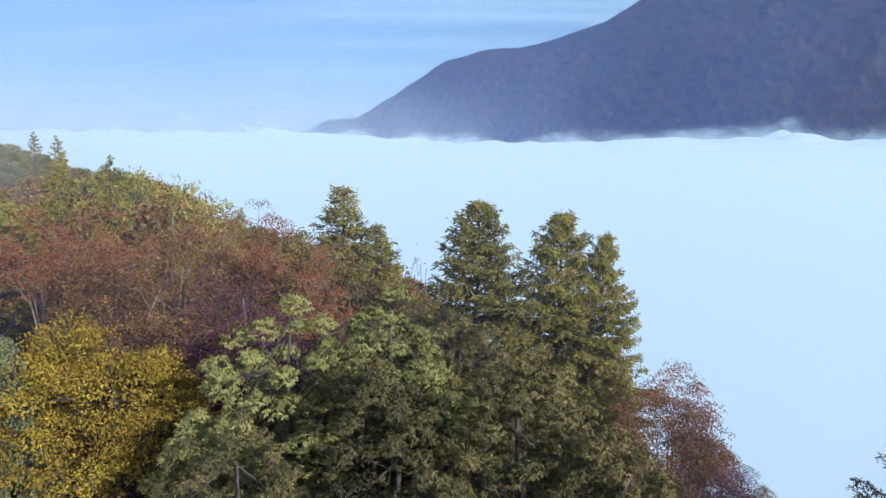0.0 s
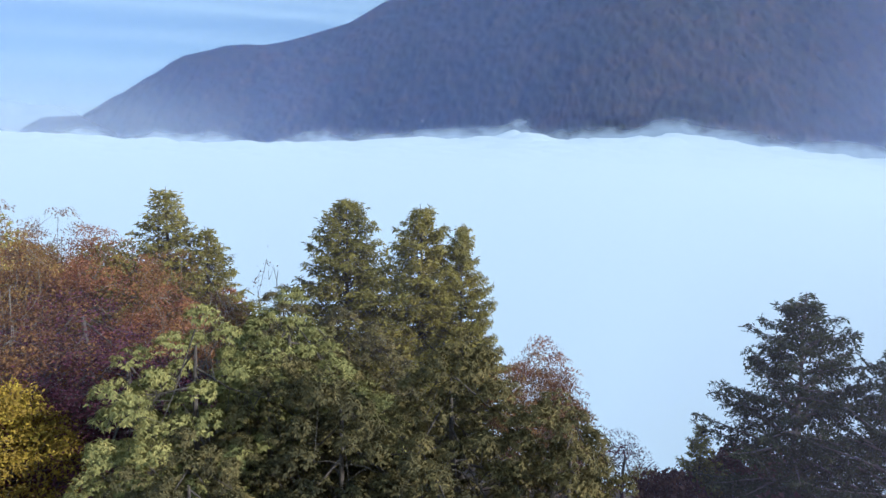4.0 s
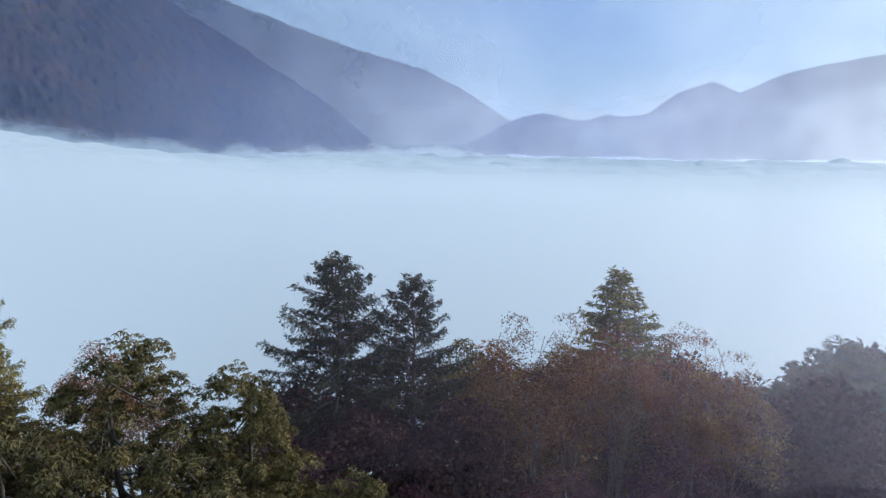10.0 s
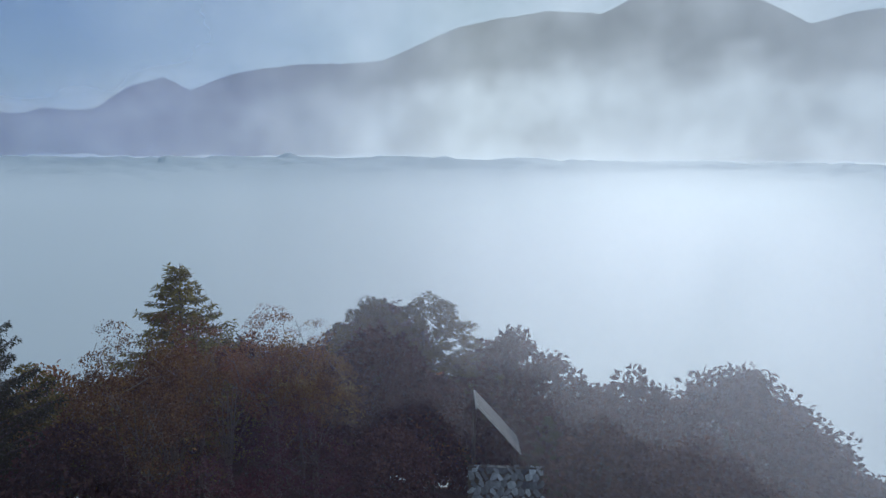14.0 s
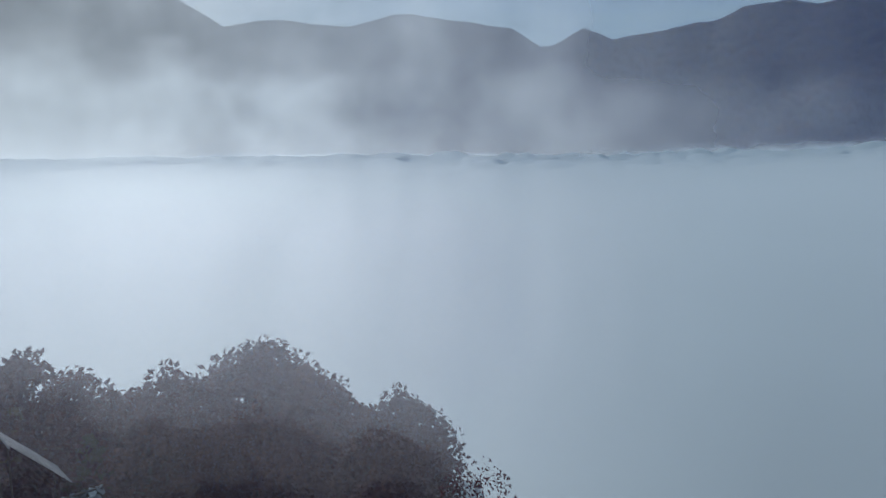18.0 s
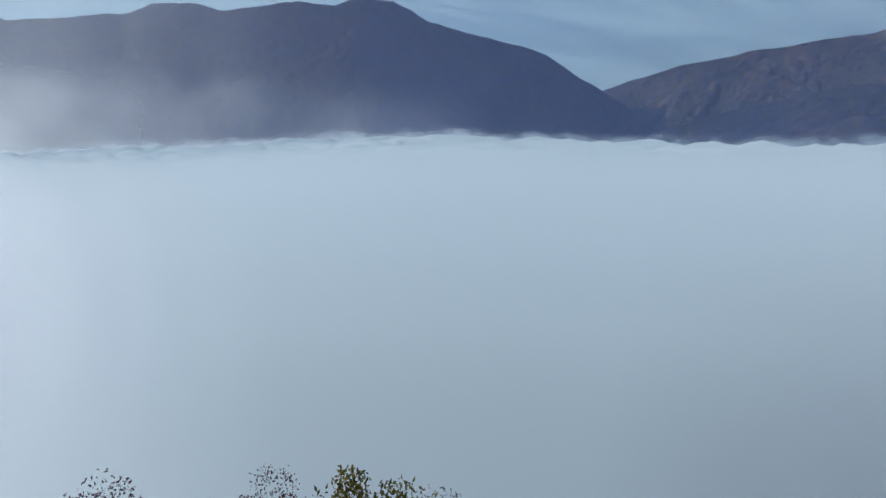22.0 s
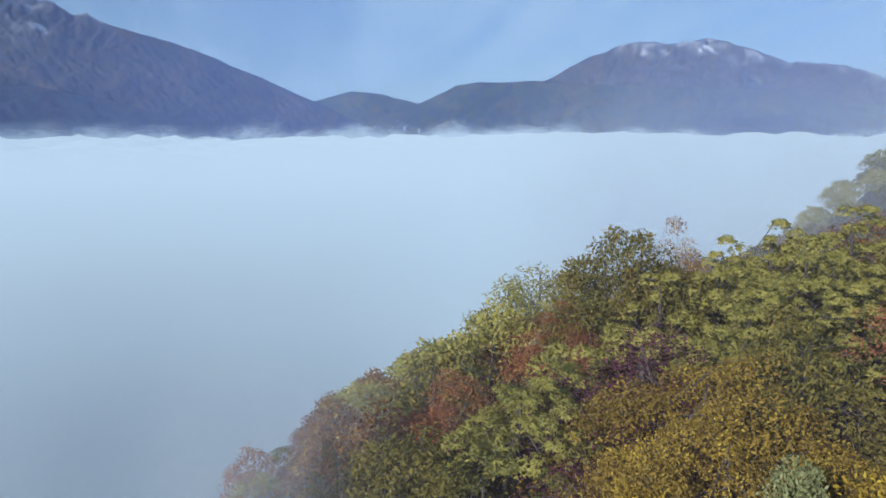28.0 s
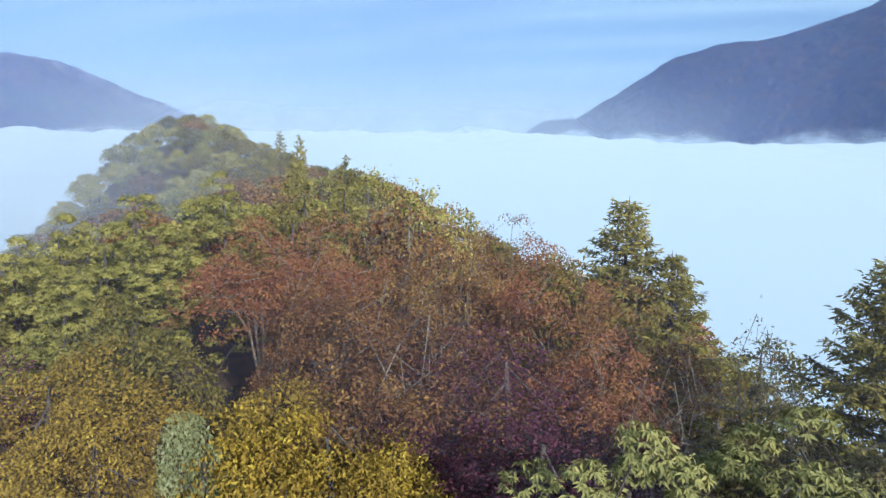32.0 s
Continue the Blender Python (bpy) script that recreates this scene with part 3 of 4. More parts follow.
# added sheet that pales the shoulder, as haze would
upright_mist("haze", "pale sheet imitating haze before the mountain's shoulder", 4215, 36, 86, 0, 1150, lambda az, k: 0.4 * bump01(az, 38, 52, 76, 85) * bump01(k, -0.2, 0.0, 0.55, 1.0), MAT["mist"])
# wisps on the shaded flank and before the knoll
for radius in (27, 38, 52):
    upright_mist("mist_bank", "pale mist rising along the wooded flank", radius, 238, 304, -28, 22, lambda az, k: 0.42 * bump01(az, 240, 252, 268, 300) * bump01(k, -0.2, 0.0, 0.6, 1.0), MAT["near_mist"], 0.06)
for radius in (105, 150):
    upright_mist("mist_bank", "pale mist before the wooded knoll", radius, 286, 346, -25, 0.42 * radius, lambda az, k: 0.42 * bump01(az, 288, 304, 316, 342) * bump01(k, -0.2, 0.0, 0.55, 1.0), MAT["near_mist"], 0.05)
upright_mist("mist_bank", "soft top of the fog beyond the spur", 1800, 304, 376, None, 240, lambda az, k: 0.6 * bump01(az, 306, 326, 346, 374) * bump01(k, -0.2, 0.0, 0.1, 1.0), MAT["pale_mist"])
# wisps that soften the fog's far rim
def rim_wisps(radius, high, amount):
    az, k = np.meshgrid(np.linspace(0, 360, 721), np.linspace(0, 1, 14), indexing="ij")
    a = np.radians(az)
    foot = 30 + radius * np.tan(np.radians(fog_edge(az))) - 8
    mist_sheet("fog_wisp", "thin torn wisps along the fog's rim", radius * np.sin(a), radius * np.cos(a), foot + (high + 8) * k, np.clip(amount(az) + 0.35 - k, 0, 1), MAT["wisp"])


rim_wisps(1400, 55, lambda az: np.interp(az, [0, 40, 58, 75, 100, 150, 175, 250, 290, 330, 360], [0.4, 0.42, 0.55, 0.45, -0.5, -0.5, 0.3, 0.4, 0.42, 0.0, 0.4]))


# ---- trees ----
def tube(points, radii, sides, verts, faces):
    pts = [Vector(p) for p in points]
    base = len(verts)
    for i, p in enumerate(pts):
        d = (pts[min(i + 1, len(pts) - 1)] - pts[max(i - 1, 0)]).normalized()
        u = d.orthogonal().normalized()
        w = d.cross(u)
        for s in range(sides):
            a = 2 * math.pi * s / sides
            verts.append(p + (u * math.cos(a) + w * math.sin(a)) * radii[i])
    for i in range(len(pts) - 1):
        for s in range(sides):
            a, b = base + i * sides + s, base + i * sides + (s + 1) % sides
            faces.append((a, b, b + sides, a + sides))


def leaf_mesh(name, c, axis, normal, length, width, mat):
    """Folded diamond leaves: centres, directions, normals (n x 3) and sizes (n)."""
    axis = axis / np.maximum(np.linalg.norm(axis, axis=1, keepdims=True), 1e-6)
    side = np.cross(axis, normal)
    side /= np.maximum(np.linalg.norm(side, axis=1, keepdims=True), 1e-6)
    up = np.cross(side, axis)
    L, W = length[:, None], width[:, None]
    v = np.stack([c, c + axis * L * 0.45 + side * W * 0.5 + up * W * 0.18, c + axis * L - up * L * 0.12, c + axis * L * 0.45 - side * W * 0.5 + up * W * 0.18], 1).reshape(-1, 3)
    n = len(c)
    i = np.arange(n)[:, None] * 4
    f = np.concatenate([i + np.array([[0, 1, 2]]), i + np.array([[0, 2, 3]])], 1).reshape(-1, 3)
    return mesh_of(name, v, f, mat)


def directions(rng, n):
    d = rng.normal(size=(n, 3))
    return d / np.linalg.norm(d, axis=1, keepdims=True)


def broadleaf(seed, name, label, category, height, spread, base, leaf, size, count, bark, fullness=1.0, rosette=0, clump=1.1, limbs=13, lean=0.55, width=0.5, near=True, nlobes=9, fork=0.0):
    """A broadleaved tree: trunk, limbs, and a crown of leaves gathered in clumps at the twigs' ends."""
    rng = np.random.default_rng(seed)
    root = new(name)
    tv, tf, ends, boughs, forks = [], [], [], [], []
    lv, lf = tv, tf
    bend = rng.normal(0, 0.25, (7, 2)).cumsum(0) * height / 22
    axis_at = lambda h: Vector((np.interp(h, np.linspace(0, height, 7), bend[:, 0] - bend[0, 0]), np.interp(h, np.linspace(0, height, 7), bend[:, 1] - bend[0, 1]), h))
    trunk_at = axis_at
    hs = np.linspace(-0.6, height * (fork if fork else 0.84), 9)
    r0 = height * (0.0145 if fork else 0.016) + 0.05
    tube([axis_at(max(h, 0)) + Vector((0, 0, min(h, 0))) for h in hs], [r0 * (1.25 if h < 0.2 else 1 - 0.9 * h / height) for h in hs], 8, tv, tf)
    if fork:
        # slender upright stems from a low fork
        ways = [(math.cos(j * 1.9 + seed) * w, math.sin(j * 1.9 + seed) * w) for j, w in enumerate((0.08, 0.3, 0.42, 0.5, 0.55))]

        def stem_at(j, h):
            g = max(0.0, (h / height - fork) / (1 - fork))
            return trunk_at(min(h, fork * height)).lerp(trunk_at(h), 0.5) * 1.0 + Vector((ways[j][0] * spread * g ** 0.75, ways[j][1] * spread * g ** 0.75, 0.0)) + Vector((0, 0, h - (min(h, fork * height) + h) / 2))

        for j in range(len(ways)):
            lv, lf = ([], []) if near else (tv, tf)
            if near:
                boughs.append((lv, lf))
            us = np.linspace(fork, rng.uniform(0.62, 0.76), 7)
            tube([stem_at(j, height * u) for u in us], [r0 * 0.5 * (1 - 0.95 * (u - fork) / (us[-1] - fork)) for u in us], 6, lv, lf)
    # the crown's lobes: a high one in the middle and others round it, each with its own top
    lobes = [(rng.normal(0, 0.1) * spread, rng.normal(0, 0.1) * spread, height * 0.97)]
    for j in range(nlobes):
        q, a = math.sqrt(rng.uniform(0.08, 0.85)), j * 2.399 + rng.normal(0, 0.3)
        lobes.append((math.cos(a) * q * spread, math.sin(a) * q * spread, height * (0.40 + 0.54 * math.sqrt(1 - q * q)) * rng.uniform(0.86, 1.03)))
    wide = spread * (0.95 / math.sqrt(nlobes + 1) + 0.12)

    def roof(x, y):
        return max(h - 0.16 * height * ((x - u) ** 2 + (y - v) ** 2) / wide ** 2 for u, v, h in lobes)

    def inside(p):
        """Keeps a twig's end under the crown's lobes."""
        p.z = min(p.z, max(roof(p.x, p.y), height * base) - rng.uniform(0.1, 1.0))
        return p

    for k in range(limbs):
        f = (k + 0.5) / limbs
        h = height * (base + (0.9 - base) * f)
        a = k * 2.399 + rng.normal(0, 0.3)
        g = (h / height - base) / (1 - base)
        reach = spread * math.sqrt(max(0.1, 1 - ((g - 0.3) / 0.78) ** 2)) * rng.uniform(0.78, 1.12)
        rise = reach * (lean + 0.5 * g) * rng.uniform(0.7, 1.2)
        p0 = stem_at(k % len(ways), max(h, height * fork)) if fork else axis_at(h)
        if fork:
            reach *= 0.6
            a = math.atan2(p0.y, p0.x) + rng.normal(0, 0.9)
        tip = p0 + Vector((math.cos(a) * reach, math.sin(a) * reach, min(rise, height * 0.97 - h)))
        tip = inside(tip)
        m = p0.lerp(tip, 0.5) + Vector((0, 0, -0.06 * reach))
        r = r0 * (1 - 0.85 * h / height) * (0.3 if fork else 0.55)
        if near:
            lv, lf = [], []
            boughs.append((lv, lf))
        tube([p0, m, tip], [r, r * 0.6, r * 0.2], 5, lv, lf)
        ends.append(tip)
        forks.append((tip.copy(), len(boughs) - 1))
        for j in range(int(4 + reach * 2.0)):
            q = rng.uniform(0.3, 0.98)
            s = p0.lerp(m, q * 2) if q < 0.5 else m.lerp(tip, q * 2 - 1)
            b = a + rng.choice([-1, 1]) * rng.uniform(0.4, 1.5)
            ln = reach * rng.uniform(0.25, 0.5)
            e = s + Vector((math.cos(b) * ln, math.sin(b) * ln, ln * rng.uniform(0.1, 0.9)))
            e = inside(e)
            tube([s, s.lerp(e, 0.55) + Vector((0, 0, 0.08 * ln)), e], [r * 0.35, r * 0.22, r * 0.08], 4, lv, lf)
            ends.append(e)
            forks.append((e.copy(), len(boughs) - 1))
    # twig ends over the whole dome, so that the top closes
    for j in range(int(30 + 3.2 * spread * spread)):
        u, v, top = lobes[j % len(lobes)]
        x, y = u + rng.normal(0, 0.5) * wide, v + rng.normal(0, 0.5) * wide
        p = Vector((x, y, max(roof(x, y) - rng.uniform(0.0, 0.10) * height - 0.3, height * base)))
        ends.append(p)
        if near and j % 3 == 0 and boughs:
            s, own = min(forks, key=lambda q: (q[0] - p).length + (2.0 if q[0].z > p.z else 0.0))
            tube([s, s.lerp(p, 0.5) + Vector((0, 0, -0.15)), p], [0.02, 0.013, 0.005], 3, *boughs[own])
    if rosette:
        # sprays stand apart, with dark gaps between them
        apart = []
        for e in sorted(ends, key=lambda p: -p.z):
            if all((e - q).length > 1.2 for q in apart):
                apart.append(e)
        ends = apart
    ends = np.array([tuple(e) for e in ends])
    n = int(count * fullness)
    pick = rng.integers(0, len(ends), n)
    off = directions(rng, n)
    off[:, 2] = np.abs(off[:, 2]) * 0.75 - 0.18
    rad = clump * rng.uniform(0.3, 1.0, n) ** 0.45
    c = ends[pick] + off * rad[:, None] * (rng.uniform(0.75, 1.3, len(ends))[pick])[:, None]
    if rosette:
        c = np.repeat(c, rosette, 0)
        off = np.repeat(off, rosette, 0)
        ang = np.tile(np.arange(rosette) * 2 * math.pi / rosette, n) + np.repeat(rng.uniform(0, 6, n), rosette)
        ax = np.stack([np.cos(ang), np.sin(ang), rng.uniform(-1.3, 0.0, n * rosette)], 1) + off * 0.4
        nm = off * 1.0 + np.array([0, 0, 0.55])
        n *= rosette
    else:
        ax = directions(rng, n) + off * 0.5 + np.array([0, 0, -0.35])
        nm = directions(rng, n) * 0.8 + off + np.array([0, 0, 0.4])
    ln = size * rng.uniform(0.7, 1.25, n)
    child("trunk", mesh_of("trunk", tv, tf, MAT[bark], True), root)
    for lv, lf in boughs:
        child("limb", mesh_of("limb", lv, lf, MAT[bark], True), root)
    child("crown", leaf_mesh("crown", c, ax, nm, ln, ln * width, MAT[leaf]), root)
    root["tall"] = height
    return tagged(root, label, category, group="trees of the spur wood")


def conifer(seed, name, label, height, spread, base, leaf, branches=75, tufts=16, droop=0.35, up=0.15, size=0.26, gaps=0.12, near=True, taper=0.95):
    """A larch: straight trunk, tiers of drooping boughs with side twigs hung with needle tufts."""
    rng = np.random.default_rng(seed)
    root = new(name)
    tv, tf, boughs = [], [], []
    r0 = height * 0.013 + 0.05
    hs = np.linspace(-0.6, height, 9)
    tube([(rng.normal(0, 0.05), rng.normal(0, 0.05), h) for h in hs], [r0 * (1.2 if h < 0.2 else 1 - 0.96 * h / height) for h in hs], 8, tv, tf)
    cs, axs = [], []
    for k in range(branches):
        f = (k + rng.uniform(0, 0.8)) / branches
        h = height * (base + (0.985 - base) * f)
        if rng.random() < gaps:
            continue
        a = k * 2.399 + rng.normal(0, 0.35)
        g = 1 - (h / height - base) / (1 - base)
        reach = spread * min(1.0, 0.04 + 1.5 * g ** taper) * rng.uniform(0.62, 1.1)
        ts = np.linspace(0, 1, 6)
        z = h + reach * (up * np.sin(ts * 2.2) + 0.25 * ts ** 3 * (1 - g) - droop * g * ts ** 1.4 + 0.16 * ts ** 4)
        line = np.stack([np.cos(a) * reach * ts, np.sin(a) * reach * ts, z], 1)
        r = 0.012 + 0.018 * reach
        lv, lf = ([], []) if near else (tv, tf)
        if near:
            boughs.append((lv, lf))
        tube(line.tolist(), list(r * (1 - 0.85 * ts)), 4, lv, lf)
        nt = int(4 + reach * 5)
        for j in range(nt):
            q = 0.15 + 0.85 * (j + rng.random()) / nt
            s = np.array([np.interp(q, ts, line[:, i]) for i in range(3)])
            b = a + (1 if j % 2 else -1) * rng.uniform(0.5, 1.3)
            ln = (0.25 + 0.32 * reach * (1.05 - q)) * rng.uniform(0.6, 1.2)
            e = s + np.array([math.cos(b) * ln, math.sin(b) * ln, -ln * rng.uniform(0.15, 0.8)])
            if reach > 0.8:
                tube([s.tolist(), e.tolist()], [0.012, 0.004], 3, lv, lf)
            w = max(3, int(tufts * (0.35 + ln * 0.55)))
            u = rng.random(w)[:, None]
            cs.append(s + (e - s) * u + rng.normal(0, 0.05, (w, 3)))
            axs.append(directions(rng, w) + np.array([0, 0, -0.3]) + (e - s) / max(ln, 0.1) * 0.4)
    c, ax = np.concatenate(cs), np.concatenate(axs)
    n = len(c)
    ln = size * rng.uniform(0.6, 1.2, n)
    child("trunk", mesh_of("trunk", tv, tf, MAT["bark"], True), root)
    for lv, lf in boughs:
        child("bough", mesh_of("bough", lv, lf, MAT["bark"], True), root)
    child("crown", leaf_mesh("crown", c, ax, directions(rng, n), ln, ln * 0.32, MAT[leaf]), root)
    root["tall"] = height
    return tagged(root, label, "tree", group="trees of the spur wood")


KINDS = {}


def kind(key, *trees):
    KINDS[key] = list(trees)


kind("larch", *[conifer(10 + i, "larch_tree", "green-gold larch with drooping boughs on the spur", 20, 4.4, 0.18, "larch", branches=190, tufts=25, gaps=0.06, droop=0.5, size=0.27, taper=0.88) for i in range(2)])
kind("backlit_larch", *[conifer(20 + i, "larch_tree", "open larch against the fog, backlight shade put into its needle colour", 20, 5.6, 0.2, "backlit_larch", branches=125, tufts=28, gaps=0.1, droop=0.28, up=0.24, size=0.26, taper=0.86) for i in range(2)])
kind("spruce", conifer(30, "spruce_tree", "slim green conifer above the autumn wood", 18, 3.6, 0.12, "larch", branches=140, tufts=15, droop=0.35, size=0.34))
kind("chestnut", *[broadleaf(40 + i, "chestnut_tree", "sweet chestnut with green-gold rosettes of long leaves", "tree", 16, 5.0, 0.16, "chestnut", 0.255, 6200, "bark", rosette=6, clump=0.85, limbs=16, width=0.3, nlobes=13) for i in range(3)])
# chestnuts whose leaf colour carries the shade of backlight
kind("backlit_chestnut", *[broadleaf(48 + i, "chestnut_tree", "sweet chestnut with backlight shade put into its leaf colour", "tree", 16, 5.0, 0.16, "backlit_chestnut", 0.255, 6200, "bark", rosette=6, clump=0.85, limbs=16, width=0.3, nlobes=13) for i in range(2)])
kind("green_chestnut", *[broadleaf(45 + i, "chestnut_tree", "sweet chestnut with pale yellow-green fans of long leaves", "tree", 16, 5.0, 0.16, "green_chestnut", 0.255, 6200, "bark", rosette=6, clump=0.85, limbs=16, width=0.3, nlobes=13) for i in range(2)])
kind("yellow", *[broadleaf(50 + i, "maple_tree", "dense yellow autumn broadleaf tree", "tree", 14, 5.0, 0.14, "yellow", 0.175, 42000, "bark", clump=0.95, limbs=17, width=0.45) for i in range(2)])
kind("copper", *[broadleaf(60 + i, "beech_tree", "copper-brown autumn tree with thin foliage", "tree", 16, 4.4, 0.22, "copper", 0.155, 15500, "pale_bark", clump=0.8, limbs=24, lean=1.25, nlobes=12, fork=0.2) for i in range(2)])
kind("red", *[broadleaf(70 + i, "cherry_tree", "reddish autumn tree with pale branching trunk", "tree", 16, 4.2, 0.28, "red", 0.155, 12500, "pale_bark", clump=0.8, limbs=22, lean=1.15, fork=0.32) for i in range(2)])
kind("crimson", broadleaf(80, "dogwood_tree", "dark crimson half-bare tree", "tree", 12, 3.6, 0.12, "crimson", 0.13, 13000, "bark", clump=0.85, limbs=16, lean=0.8))
kind("silver", broadleaf(90, "whitebeam_tree", "slim silvery grey-green tree", "tree", 12, 2.0, 0.12, "silver", 0.16, 13000, "bark", clump=0.6, limbs=15, lean=1.0))
kind("bare", broadleaf(95, "bare_tree", "nearly bare twiggy tree with last leaves", "tree", 15, 3.2, 0.3, "copper", 0.16, 450, "pale_bark", clump=0.35, limbs=22, lean=1.3, fork=0.3))
kind("olive", *[broadleaf(100 + i, "oak_tree", "olive-brown autumn broadleaf tree", "tree", 15, 4.4, 0.14, "olive", 0.27, 10500, "bark", clump=0.95, limbs=16) for i in range(2)])
# leaf colour darkened so that these trees read as backlit silhouettes
MAT["silhouette"] = leaf_material("silhouette_leaf", [(0.0, (0.04, 0.018, 0.022)), (0.5, (0.105, 0.045, 0.042)), (1.0, (0.20, 0.095, 0.065))])
kind("silhouette", *[broadleaf(170 + i, "hornbeam_tree", "broadleaf tree in mist, its leaf colour darkened to a backlit silhouette", "tree", 14, 4.8, 0.1, "silhouette", 0.5, 6500, "bark", clump=1.2, limbs=12, width=0.6, near=False, nlobes=12) for i in range(2)])
# simpler crowns for the wood farther off
kind("far_green", *[broadleaf(110 + i, "chestnut_tree", "yellow-green chestnut on the spur's crest", "tree", 16, 5.0, 0.12, "green_chestnut", 0.48, 2500, "bark", clump=1.1, limbs=11, width=0.45, near=False) for i in range(2)])
kind("far_copper", *[broadleaf(120 + i, "beech_tree", "copper autumn tree in the distance", "tree", 16, 4.4, 0.12, "copper", 0.48, 2500, "pale_bark", clump=1.1, limbs=11, near=False) for i in range(2)])
kind("far_olive", *[broadleaf(130 + i, "oak_tree", "olive autumn tree in the distance", "tree", 16, 4.4, 0.12, "olive", 0.48, 2500, "bark", clump=1.1, limbs=11, near=False) for i in range(2)])
kind("far_red", broadleaf(140, "cherry_tree", "reddish autumn tree in the distance", "tree", 16, 4.2, 0.12, "red", 0.48, 2500, "pale_bark", clump=1.1, limbs=11, near=False))
kind("far_larch", conifer(150, "larch_tree", "conifer standing out of the distant wood", 20, 3.4, 0.15, "larch", branches=60, tufts=9, size=0.5, near=False))
kind("edge_green", broadleaf(160, "chestnut_tree", "yellow-green tree far along the spur", "tree", 14, 5.6, 0.04, "green_chestnut", 0.7, 1700, "bark", clump=1.35, limbs=8, width=0.55, near=False))
kind("edge_copper", broadleaf(161, "beech_tree", "copper tree far along the spur", "tree", 14, 5.6, 0.04, "copper", 0.7, 1700, "bark", clump=1.35, limbs=8, width=0.6, near=False))
kind("edge_olive", broadleaf(162, "oak_tree", "olive tree far along the spur", "tree", 14, 5.6, 0.04, "olive", 0.7, 1700, "bark", clump=1.35, limbs=8, width=0.6, near=False))

PLACED = []
used = set()


def plant(key, x, y, tip, turn=0.0, wide=1.0):
    """One tree on the ground at x, y whose top reaches the height tip."""
    pool = KINDS[key]
    src = pool[int(turn * 7) % len(pool)]
    g = float(ground_z(x, y)) - 0.15
    s = max(tip - g, 3.0) / src["tall"]
    m = pose(x, y, g, 0, 0, turn * 57.3) @ Matrix.Diagonal((s * wide, s * wide, s, 1))
    if src.name in used:
        ob = copy_thing(src, m @ Matrix.Diagonal((*[1 / v for v in src.scale], 1)))
    else:
        used.add(src.name)
        ob = src
        ob.matrix_basis = m
    PLACED.append((x, y, 2.6))
    return ob


